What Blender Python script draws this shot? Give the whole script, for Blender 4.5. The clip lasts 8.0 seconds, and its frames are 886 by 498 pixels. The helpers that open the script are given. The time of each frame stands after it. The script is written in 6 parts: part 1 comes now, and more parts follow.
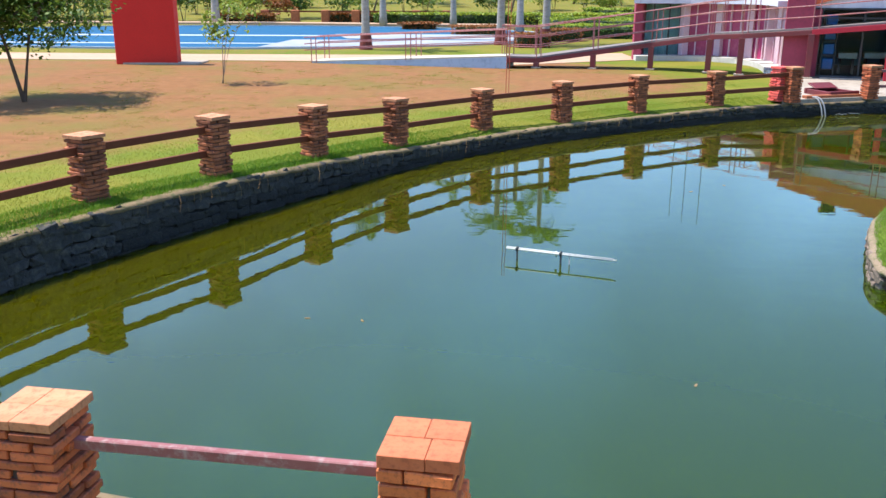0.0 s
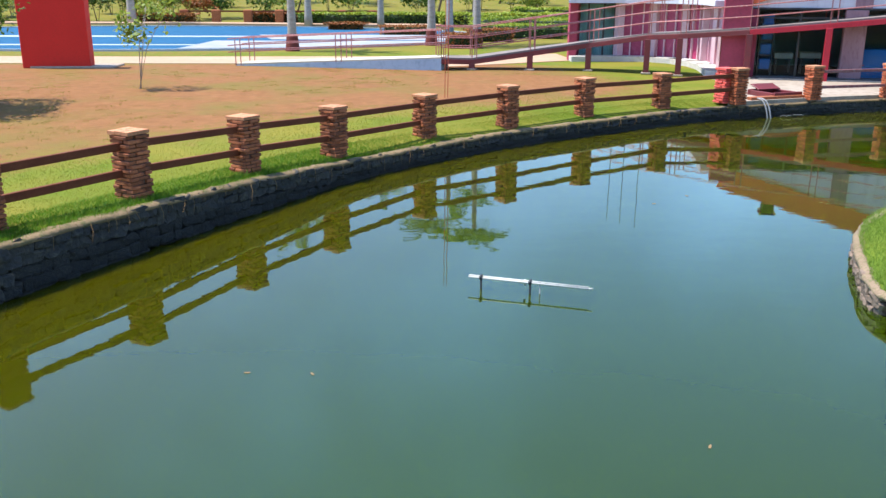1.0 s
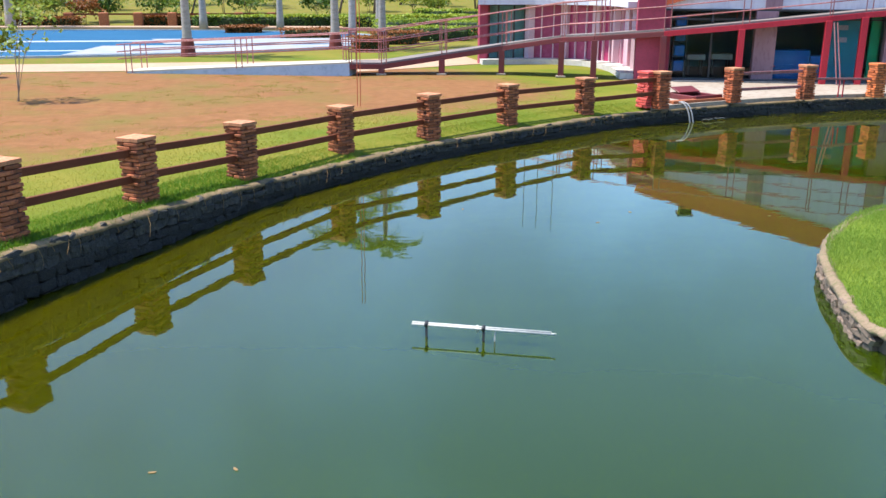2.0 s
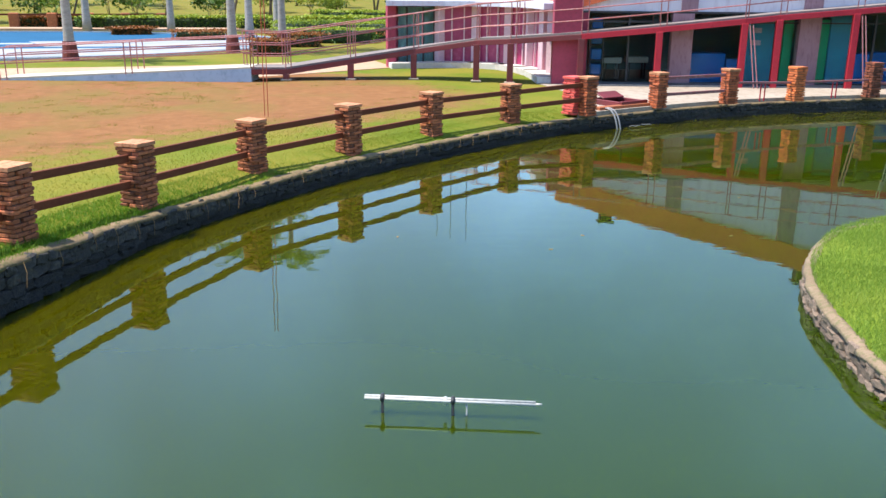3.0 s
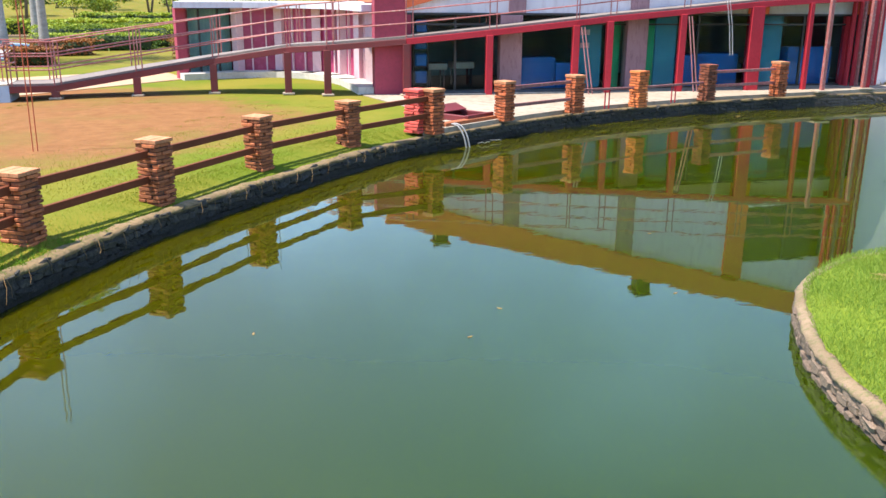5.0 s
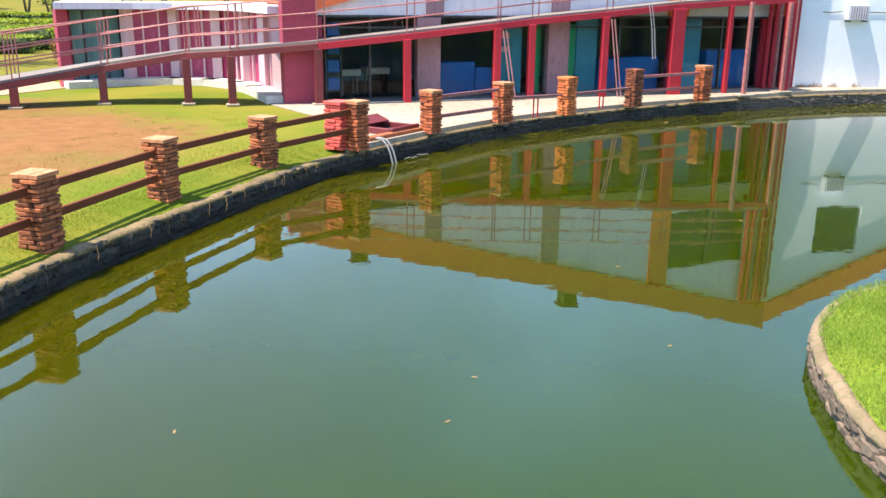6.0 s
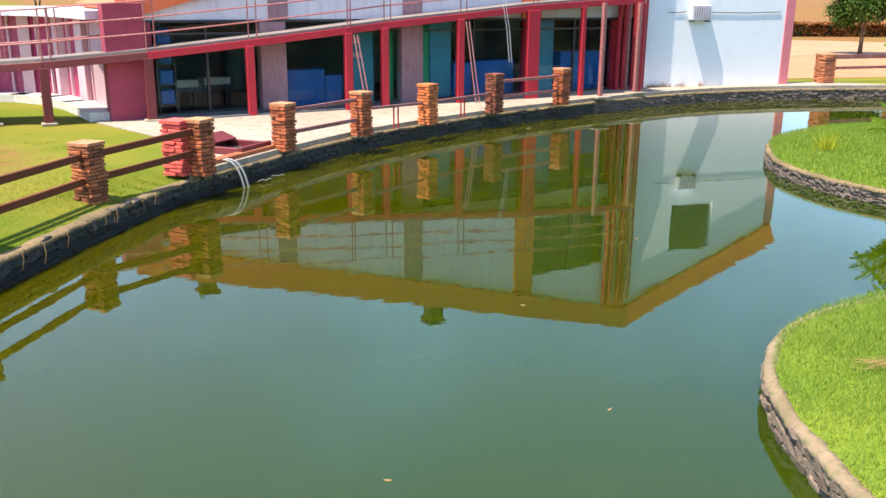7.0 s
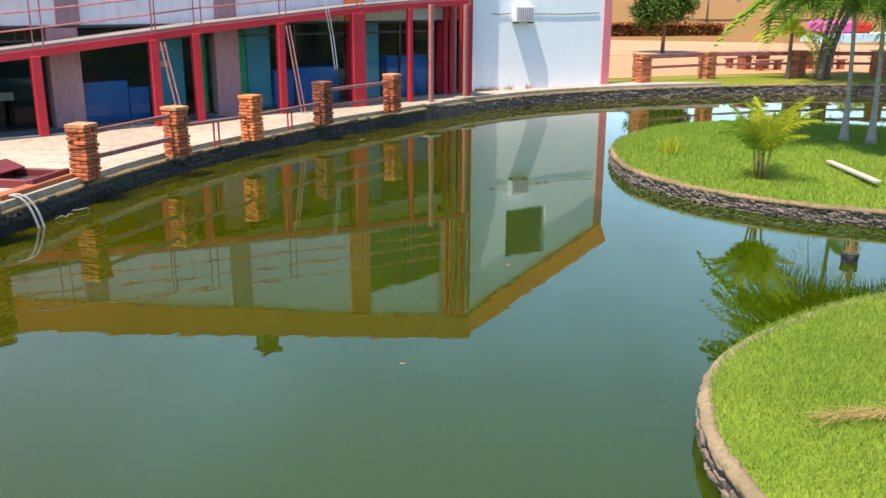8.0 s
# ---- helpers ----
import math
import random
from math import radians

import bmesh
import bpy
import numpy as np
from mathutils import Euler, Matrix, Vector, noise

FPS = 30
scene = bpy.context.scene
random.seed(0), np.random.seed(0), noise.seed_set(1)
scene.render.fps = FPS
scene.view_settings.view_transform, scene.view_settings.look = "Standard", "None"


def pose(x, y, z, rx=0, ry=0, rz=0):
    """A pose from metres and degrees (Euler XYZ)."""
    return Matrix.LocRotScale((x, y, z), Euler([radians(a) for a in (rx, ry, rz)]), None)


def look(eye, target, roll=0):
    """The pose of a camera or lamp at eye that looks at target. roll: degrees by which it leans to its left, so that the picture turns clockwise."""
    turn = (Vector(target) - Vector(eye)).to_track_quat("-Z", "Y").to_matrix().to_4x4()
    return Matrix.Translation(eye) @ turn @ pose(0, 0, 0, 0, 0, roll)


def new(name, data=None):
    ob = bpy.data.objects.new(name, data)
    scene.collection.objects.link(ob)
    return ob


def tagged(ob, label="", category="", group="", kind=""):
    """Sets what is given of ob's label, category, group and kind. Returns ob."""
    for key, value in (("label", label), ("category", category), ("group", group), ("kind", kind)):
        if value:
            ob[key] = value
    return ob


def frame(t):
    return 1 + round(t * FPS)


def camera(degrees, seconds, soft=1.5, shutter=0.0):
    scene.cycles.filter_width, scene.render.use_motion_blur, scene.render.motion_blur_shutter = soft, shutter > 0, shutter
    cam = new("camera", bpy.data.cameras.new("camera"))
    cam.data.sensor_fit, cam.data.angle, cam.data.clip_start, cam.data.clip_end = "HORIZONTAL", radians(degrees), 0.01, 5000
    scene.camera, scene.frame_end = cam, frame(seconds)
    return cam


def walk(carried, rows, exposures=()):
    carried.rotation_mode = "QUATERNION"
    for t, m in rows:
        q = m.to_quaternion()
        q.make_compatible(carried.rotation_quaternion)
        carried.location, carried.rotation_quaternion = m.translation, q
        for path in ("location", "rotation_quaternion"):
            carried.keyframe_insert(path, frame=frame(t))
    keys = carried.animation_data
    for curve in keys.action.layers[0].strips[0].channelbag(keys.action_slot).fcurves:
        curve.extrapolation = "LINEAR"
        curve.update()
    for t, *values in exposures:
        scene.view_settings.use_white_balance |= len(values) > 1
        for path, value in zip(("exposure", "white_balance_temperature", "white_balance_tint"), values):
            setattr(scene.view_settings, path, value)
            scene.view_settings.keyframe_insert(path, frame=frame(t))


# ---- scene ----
cam = camera(54.0, 8.0)
PATH = [
    (0, (0.449, -0.472, 3.351), (0.39, 1.443, 2.778), 0.2),
    (0.5, (0.28, 0.158, 3.319), (0.303, 2.074, 2.748), 0.2),
    (1, (0.113, 0.828, 3.325), (0.218, 2.741, 2.752), 0.3),
    (1.5, (-0.011, 1.562, 3.331), (0.195, 3.468, 2.761), 0.2),
    (2, (-0.116, 2.295, 3.332), (0.204, 4.186, 2.762), 0.2),
    (3.5, (-0.309, 4.913, 3.275), (0.341, 6.719, 2.712), 0.6),
    (4, (-0.246, 5.808, 3.244), (0.516, 7.57, 2.683), 0.5),
    (4.5, (-0.16, 6.663, 3.239), (0.72, 8.37, 2.68), 0.4),
    (6, (0.371, 9.304, 3.326), (1.533, 10.833, 2.766), 0.7),
    (6.5, (0.72, 10.117, 3.326), (2.014, 11.537, 2.77), 0.5),
    (7, (1.17, 10.909, 3.31), (2.594, 12.201, 2.758), 0.4),
    (7.5, (1.631, 11.653, 3.301), (3.185, 12.786, 2.753), 0.4),
    (8, (2.199, 12.311, 3.295), (3.867, 13.271, 2.75), 0.2),
]
walk(cam, [(t, look(eye, target, roll)) for t, eye, target, roll in PATH],
     exposures=[(0, 1.05, 6080, 10), (2, 1.08, 6230, 10), (4.5, 1.22, 6600, 10), (6, 1.42, 6850, 10), (7, 1.3, 6950, 10), (8, 1.13, 7050, 10)])

# ---------------------------------------------------------------- light
SUN_DIR = Vector((-0.62, 0.15, 1.55)).normalized()
world = bpy.data.worlds.new("sky")
scene.world = world
world.use_nodes = True
wn, wl = world.node_tree.nodes, world.node_tree.links
sky = wn.new("ShaderNodeTexSky")
sky.sky_type = "NISHITA"
sky.sun_disc = False
sky.sun_elevation = math.asin(SUN_DIR.z)
sky.sun_rotation = math.atan2(SUN_DIR.x, SUN_DIR.y)
sky.air_density, sky.dust_density, sky.ozone_density = 1.0, 0.3, 4.5
# thin soft clouds
coord, noise_c, amount, lift = wn.new("ShaderNodeTexCoord"), wn.new("ShaderNodeTexNoise"), wn.new("ShaderNodeMapRange"), wn.new("ShaderNodeVectorMath")
noise_c.inputs["Scale"].default_value, noise_c.inputs["Detail"].default_value = 3.2, 5.0
amount.inputs[1].default_value, amount.inputs[2].default_value, amount.inputs[3].default_value, amount.inputs[4].default_value = 0.45, 0.70, 0.96, 1.35
lift.operation = "SCALE"
wl.new(coord.outputs["Generated"], noise_c.inputs["Vector"])
wl.new(noise_c.outputs["Fac"], amount.inputs[0])
wl.new(sky.outputs[0], lift.inputs[0])
wl.new(amount.outputs[0], lift.inputs["Scale"])
wl.new(lift.outputs[0], wn["Background"].inputs[0])
wn["Background"].inputs[1].default_value = 0.15
sun = new("sun", bpy.data.lights.new("sun", "SUN"))
sun.data.energy, sun.data.angle, sun.data.color = 4.0, radians(0.53), (1.0, 0.94, 0.84)
sun.matrix_world = look(SUN_DIR * 60, (0, 0, 0))


# ---------------------------------------------------------------- materials
def nodes_of(name):
    m = bpy.data.materials.new(name)
    m.use_nodes = True
    nt = m.node_tree
    return m, nt, nt.nodes, nt.links, nt.nodes["Principled BSDF"]


def mix_rgb(nt, a, b, fac):
    n = nt.nodes.new("ShaderNodeMix")
    n.data_type = "RGBA"
    for sock, v in ((n.inputs[0], fac), (n.inputs[6], a), (n.inputs[7], b)):
        if isinstance(v, bpy.types.NodeSocket):
            nt.links.new(v, sock)
        else:
            sock.default_value = (*v, 1) if isinstance(v, tuple) else v
    return n.outputs[2]


def ramp01(nt, v, lo, hi):
    n = nt.nodes.new("ShaderNodeMapRange")
    n.inputs[1].default_value, n.inputs[2].default_value = lo, hi
    nt.links.new(v, n.inputs[0])
    return n.outputs[0]


def noise_of(nt, scale, detail=4.0, rough=0.6, stretch=None, coord="Object"):
    tc = nt.nodes.new("ShaderNodeTexCoord")
    src = tc.outputs[coord]
    if stretch:
        mp = nt.nodes.new("ShaderNodeMapping")
        mp.inputs["Scale"].default_value = stretch
        nt.links.new(src, mp.inputs[0])
        src = mp.outputs[0]
    n = nt.nodes.new("ShaderNodeTexNoise")
    n.inputs["Scale"].default_value, n.inputs["Detail"].default_value, n.inputs["Roughness"].default_value = scale, detail, rough
    nt.links.new(src, n.inputs["Vector"])
    return n.outputs["Fac"]


def bump_on(nt, bsdf, height, strength, dist=0.01):
    b = nt.nodes.new("ShaderNodeBump")
    b.inputs["Strength"].default_value, b.inputs["Distance"].default_value = strength, dist
    nt.links.new(height, b.inputs["Height"])
    nt.links.new(b.outputs[0], bsdf.inputs["Normal"])


def surface(name, a, b, c=None, big=1.5, fine=25.0, rough=0.8, bump=0.3, dist=0.01, metal=0.0, vary=0.0, stretch=None, spec=0.5):
    """Colour a to b by coarse noise, with c in finer patches; vary: how far single pieces differ."""
    m, nt, nn, ll, bs = nodes_of(name)
    n1, n2 = noise_of(nt, big, 5, 0.6, stretch), noise_of(nt, fine, 4, 0.65, stretch)
    col = mix_rgb(nt, a, b, ramp01(nt, n1, 0.35, 0.65))
    if c:
        col = mix_rgb(nt, col, c, ramp01(nt, n2, 0.5, 0.72))
    if vary:
        oi = nn.new("ShaderNodeObjectInfo")
        hsv = nn.new("ShaderNodeHueSaturation")
        ll.new(col, hsv.inputs["Color"])
        mr = nn.new("ShaderNodeMapRange")
        mr.inputs[3].default_value, mr.inputs[4].default_value = 1 - vary, 1 + vary
        ll.new(oi.outputs["Random"], mr.inputs[0])
        ll.new(mr.outputs[0], hsv.inputs["Value"])
        col = hsv.outputs[0]
    ll.new(col, bs.inputs["Base Color"])
    rr = nn.new("ShaderNodeMapRange")
    rr.inputs[3].default_value, rr.inputs[4].default_value = max(rough - 0.12, 0.02), min(rough + 0.1, 1)
    ll.new(n2, rr.inputs[0])
    ll.new(rr.outputs[0], bs.inputs["Roughness"])
    bs.inputs["Metallic"].default_value = metal
    bs.inputs["Specular IOR Level"].default_value = spec
    if bump:
        bump_on(nt, bs, n2, bump, dist)
    return m


def glass_mat(name, tint, rough=0.03, ior=1.5):
    m, nt, nn, ll, bs = nodes_of(name)
    bs.inputs["Base Color"].default_value = (*tint, 1)
    bs.inputs["Roughness"].default_value = rough
    bs.inputs["IOR"].default_value = ior
    bs.inputs["Transmission Weight"].default_value = 1.0
    bs.inputs["Specular IOR Level"].default_value = 0.08
    return m


def water_mat():
    m, nt, nn, ll, bs = nodes_of("pond_water")
    n1 = noise_of(nt, 0.25, 3, 0.5)
    deep = mix_rgb(nt, (0.0215, 0.0352, 0.0004), (0.0250, 0.0396, 0.0006), ramp01(nt, n1, 0.35, 0.65))
    at = nn.new("ShaderNodeAttribute")
    at.attribute_name = "shallow"
    ll.new(mix_rgb(nt, deep, (0.0385, 0.0370, 0.0001), at.outputs["Fac"]), bs.inputs["Base Color"])
    bs.inputs["Roughness"].default_value = 0.02
    bs.inputs["IOR"].default_value = 1.78
    bs.subsurface_method = "BURLEY"
    bs.inputs["Subsurface Weight"].default_value = 1.0
    bs.inputs["Subsurface Radius"].default_value = (1.0, 1.0, 0.6)
    bs.inputs["Subsurface Scale"].default_value = 0.25
    bs.inputs["Specular Tint"].default_value = (0.42, 1.0, 0.66, 1)
    w1, w2 = noise_of(nt, 1.1, 3, 0.5, (1, 1.6, 1)), noise_of(nt, 5.0, 2, 0.5)
    add = nn.new("ShaderNodeMath")
    add.operation = "MULTIPLY_ADD"
    ll.new(w2, add.inputs[0])
    add.inputs[1].default_value = 0.16
    ll.new(w1, add.inputs[2])
    bump_on(nt, bs, add.outputs[0], 0.032, 0.05)
    return m


def ground_mat():
    m, nt, nn, ll, bs = nodes_of("lawn_and_soil")
    g1, g2, g3 = noise_of(nt, 0.35, 5, 0.6), noise_of(nt, 2.5, 5, 0.7), noise_of(nt, 30, 4, 0.7)
    green = mix_rgb(nt, (0.115, 0.150, 0.013), (0.205, 0.175, 0.026), ramp01(nt, g1, 0.36, 0.62))
    green = mix_rgb(nt, green, (0.10, 0.14, 0.012), ramp01(nt, g3, 0.5, 0.75))
    soil = mix_rgb(nt, (0.215, 0.094, 0.036), (0.275, 0.130, 0.052), ramp01(nt, g2, 0.35, 0.65))
    soil = mix_rgb(nt, soil, (0.185, 0.13, 0.034), ramp01(nt, g1, 0.46, 0.64))
    soil = mix_rgb(nt, soil, (0.17, 0.085, 0.035), ramp01(nt, noise_of(nt, 0.9, 6, 0.75, (0.35, 1.6, 1)), 0.56, 0.75))
    soil = mix_rgb(nt, soil, (0.15, 0.085, 0.038), ramp01(nt, g3, 0.52, 0.75))
    soil = mix_rgb(nt, soil, (0.11, 0.062, 0.026), ramp01(nt, noise_of(nt, 7.0, 8, 0.8, (0.6, 1.3, 1)), 0.54, 0.72))
    at = nn.new("ShaderNodeAttribute")
    at.attribute_name = "soil"
    sm = nn.new("ShaderNodeMath")
    sm.operation = "MULTIPLY_ADD"
    ll.new(g2, sm.inputs[0])
    sm.inputs[1].default_value = 0.9
    sm.inputs[2].default_value = -0.45
    s2 = nn.new("ShaderNodeMath")
    s2.operation = "ADD"
    ll.new(sm.outputs[0], s2.inputs[0])
    ll.new(at.outputs["Fac"], s2.inputs[1])
    ll.new(mix_rgb(nt, green, soil, ramp01(nt, s2.outputs[0], 0.32, 0.68)), bs.inputs["Base Color"])
    bs.inputs["Roughness"].default_value = 0.95
    bs.inputs["Specular IOR Level"].default_value = 0.1
    bump_on(nt, bs, g3, 0.5, 0.03)
    return m


def leaf_mat(name, a, b, rough=0.55, trans=0.35):
    m, nt, nn, ll, bs = nodes_of(name)
    geo = nn.new("ShaderNodeNewGeometry")
    col = mix_rgb(nt, a, b, geo.outputs["Random Per Island"])
    ll.new(col, bs.inputs["Base Color"])
    bs.inputs["Roughness"].default_value = rough
    bs.inputs["Specular IOR Level"].default_value = 0.25
    tr = nn.new("ShaderNodeBsdfTranslucent")
    ll.new(col, tr.inputs[0])
    mx = nn.new("ShaderNodeMixShader")
    mx.inputs[0].default_value = trans
    ll.new(bs.outputs[0], mx.inputs[1])
    ll.new(tr.outputs[0], mx.inputs[2])
    ll.new(mx.outputs[0], nn["Material Output"].inputs[0])
    return m


M_WATER, M_GROUND = water_mat(), ground_mat()
M_TURF = surface("island_turf", (0.13, 0.19, 0.018), (0.19, 0.235, 0.026), (0.10, 0.14, 0.016), 0.9, 22, 0.95, 0.5, 0.02, spec=0.1)
M_BRICK = surface("fired_brick", (0.43, 0.135, 0.048), (0.30, 0.08, 0.03), (0.13, 0.05, 0.028), 6, 30, 0.85, 0.7, 0.008, vary=0.5)
M_BRICK_O = surface("orange_brick", (0.74, 0.20, 0.055), (0.64, 0.155, 0.04), (0.30, 0.08, 0.03), 3, 35, 0.8, 0.5, 0.006, vary=0.3)
M_BRICK_D = surface("weathered_brick", (0.26, 0.07, 0.03), (0.17, 0.05, 0.025), (0.08, 0.035, 0.02), 3, 35, 0.85, 0.5, 0.006, vary=0.35)
M_CAP = surface("cap_brick", (0.58, 0.26, 0.125), (0.52, 0.20, 0.085), (0.34, 0.14, 0.065), 5, 30, 0.85, 0.4, 0.005, vary=0.12)
M_MORTAR = surface("grey_mortar", (0.10, 0.07, 0.055), (0.06, 0.045, 0.035), None, 6, 50, 0.95, 0.5)
M_STONE = surface("dark_stone", (0.020, 0.020, 0.020), (0.044, 0.039, 0.033), (0.085, 0.074, 0.056), 1.6, 9, 0.9, 1.0, 0.07, vary=0.22)
M_STONE_L = surface("pale_stone", (0.24, 0.165, 0.115), (0.17, 0.12, 0.086), (0.085, 0.064, 0.045), 3, 18, 0.85, 0.7, 0.02, vary=0.4)
M_STONE_M = surface("rubble_stone", (0.135, 0.10, 0.08), (0.095, 0.07, 0.056), (0.055, 0.043, 0.034), 3, 18, 0.9, 0.8, 0.02, vary=0.4)
M_WOOD = surface("dark_timber", (0.15, 0.038, 0.016), (0.19, 0.055, 0.022), (0.08, 0.022, 0.010), 2, 30, 0.75, 0.4, 0.005, stretch=(1, 1, 6), spec=0.25)
M_WOODP = surface("faded_maroon_timber", (0.22, 0.06, 0.06), (0.30, 0.12, 0.11), (0.36, 0.24, 0.22), 2, 18, 0.7, 0.4, 0.005)
M_CONC = surface("pale_concrete", (0.40, 0.33, 0.25), (0.33, 0.26, 0.19), (0.26, 0.20, 0.14), 0.8, 14, 0.9, 0.25, 0.01)
M_PATH = surface("sandy_paving", (0.48, 0.31, 0.19), (0.42, 0.26, 0.155), (0.34, 0.22, 0.14), 0.3, 6, 0.9, 0.2, 0.01)
M_RED = surface("red_paint", (0.50, 0.032, 0.048), (0.44, 0.026, 0.040), (0.34, 0.024, 0.034), 1.2, 20, 0.6, 0.1, 0.004, spec=0.25)
M_REDP = surface("pillar_red_paint", (0.60, 0.028, 0.018), (0.55, 0.024, 0.016), (0.50, 0.030, 0.018), 0.8, 16, 0.7, 0.15, 0.004, spec=0.25)
M_MAROON = surface("maroon_steel", (0.19, 0.022, 0.026), (0.14, 0.02, 0.022), (0.10, 0.03, 0.03), 1.5, 20, 0.5, 0.15, 0.004)
M_RAILP = surface("faded_red_rail", (0.40, 0.12, 0.11), (0.34, 0.10, 0.09), (0.46, 0.30, 0.28), 2, 15, 0.5, 0.1, 0.003)
M_DECK = surface("grey_deck", (0.25, 0.20, 0.175), (0.19, 0.155, 0.14), (0.13, 0.11, 0.10), 1.2, 18, 0.85, 0.3)
M_WHITE = surface("white_plaster", (0.85, 0.85, 0.86), (0.82, 0.82, 0.83), (0.79, 0.79, 0.80), 0.5, 3, 0.8, 0.0, 0.004)
M_UPPER = surface("off_white_plaster", (0.70, 0.68, 0.72), (0.64, 0.62, 0.67), (0.56, 0.52, 0.57), 0.5, 6, 0.8, 0.1, 0.004, stretch=(1, 1, 0.25))
M_LILAC = surface("pale_lilac_plaster", (0.37, 0.22, 0.24), (0.29, 0.165, 0.185), (0.24, 0.13, 0.15), 1.0, 12, 0.8, 0.2, 0.004, stretch=(1, 1, 0.3))
M_PINK = surface("pink_plaster", (0.38, 0.048, 0.085), (0.32, 0.040, 0.072), (0.25, 0.042, 0.07), 1.6, 12, 0.75, 0.15, 0.004)
M_PALEPINK = surface("pale_pink_plaster", (0.72, 0.50, 0.54), (0.66, 0.44, 0.48), (0.58, 0.40, 0.44), 0.8, 12, 0.75, 0.15, 0.004)
M_MAGENTA = surface("magenta_panel", (0.42, 0.045, 0.135), (0.34, 0.034, 0.105), (0.46, 0.09, 0.17), 0.7, 6, 0.35, 0.03, 0.003)
M_TERRA = surface("terracotta_fascia", (0.88, 0.19, 0.07), (0.80, 0.165, 0.06), (0.70, 0.145, 0.05), 0.8, 10, 0.75, 0.2)
M_GLASS = glass_mat("tinted_glass", (0.74, 0.88, 0.90), 0.0, 1.2)
# near-black colour that stands for the darkness behind windows
M_GLOOM = surface("gloom_sheet", (0.020, 0.023, 0.024), (0.030, 0.032, 0.033), None, 1, 8, 0.8, 0.1)
# floor and ceiling colour darkened to carry the room's shade
M_DARK = surface("interior_in_shade", (0.045, 0.055, 0.060), (0.065, 0.078, 0.082), None, 1, 8, 0.8, 0.1)
M_FRAME = surface("dark_aluminium", (0.05, 0.05, 0.055), (0.07, 0.07, 0.075), None, 2, 30, 0.4, 0.05, metal=0.6)
M_BLUE = surface("blue_plastic", (0.006, 0.15, 0.46), (0.004, 0.11, 0.36), None, 1.5, 12, 0.4, 0.05)
M_TEAL = surface("teal_board", (0.05, 0.32, 0.42), (0.035, 0.24, 0.34), None, 1.5, 12, 0.5, 0.05)
M_GREENB = surface("green_board", (0.02, 0.45, 0.18), (0.02, 0.36, 0.14), None, 1.5, 12, 0.5, 0.05)
M_POOL = surface("pool_blue_paint", (0.020, 0.100, 0.200), (0.016, 0.085, 0.170), (0.030, 0.125, 0.22), 0.3, 3, 0.9, 0.1, spec=0.15)
M_POOLP = surface("worn_pool_paint", (0.36, 0.35, 0.34), (0.26, 0.29, 0.33), (0.40, 0.33, 0.28), 0.25, 1.2, 0.9, 0.1, spec=0.15)
M_POOLW = surface("pool_white_paint", (0.42, 0.45, 0.48), (0.34, 0.39, 0.44), (0.26, 0.32, 0.40), 0.25, 2.0, 0.8, 0.1)
M_RAMPW = surface("ramp_blue_grey_plaster", (0.36, 0.48, 0.58), (0.42, 0.52, 0.60), (0.28, 0.38, 0.46), 0.5, 5, 0.8, 0.2)
M_CREAM = surface("cream_screed", (0.58, 0.53, 0.40), (0.50, 0.45, 0.34), None, 0.8, 9, 0.85, 0.15)
M_PVC = surface("white_pvc", (0.72, 0.72, 0.74), (0.60, 0.61, 0.64), (0.45, 0.46, 0.48), 5, 30, 0.4, 0.1, 0.002)
M_BLACK = surface("black_rubber", (0.02, 0.02, 0.022), (0.03, 0.03, 0.032), None, 5, 30, 0.6, 0.1)
M_PALMT = surface("palm_trunk", (0.36, 0.32, 0.28), (0.26, 0.23, 0.20), (0.44, 0.40, 0.36), 2, 9, 0.9, 0.4, 0.02, stretch=(1, 1, 4))
M_BARK = surface("bark", (0.16, 0.11, 0.075), (0.11, 0.075, 0.05), (0.22, 0.17, 0.13), 3, 20, 0.95, 0.6, 0.02, stretch=(1, 1, 0.3))
M_LEAF = leaf_mat("tree_leaves", (0.05, 0.11, 0.012), (0.14, 0.21, 0.03))
M_LEAFY = leaf_mat("sapling_leaves", (0.16, 0.24, 0.03), (0.30, 0.34, 0.05))
M_HEDGE = leaf_mat("hedge_leaves", (0.035, 0.085, 0.012), (0.09, 0.16, 0.02), trans=0.2)
M_HEDGEY = leaf_mat("yellow_green_leaves", (0.17, 0.25, 0.02), (0.34, 0.38, 0.03), trans=0.25)
M_HEDGER = leaf_mat("rust_leaves", (0.34, 0.10, 0.025), (0.19, 0.10, 0.025), trans=0.2)
M_PALML = leaf_mat("palm_leaves", (0.12, 0.24, 0.018), (0.32, 0.42, 0.04), trans=0.45)
M_PALMD = leaf_mat("shaded_palm_leaves", (0.055, 0.14, 0.02), (0.19, 0.29, 0.045), trans=0.4)
M_PALMY = leaf_mat("yellowed_palm_leaves", (0.36, 0.42, 0.03), (0.55, 0.52, 0.05), trans=0.45)
M_GRASS = leaf_mat("grass_blades", (0.152, 0.265, 0.028), (0.258, 0.35, 0.052), 0.6, 0.35)
M_GRASSY = leaf_mat("dry_grass_blades", (0.155, 0.185, 0.013), (0.265, 0.23, 0.028), 0.6, 0.35)
M_GRASSB = leaf_mat("lush_grass_blades", (0.070, 0.185, 0.006), (0.18, 0.285, 0.018), 0.6, 0.35)
M_GRASSM = leaf_mat("short_lawn_blades", (0.15, 0.235, 0.012), (0.27, 0.33, 0.035), 0.6, 0.35)
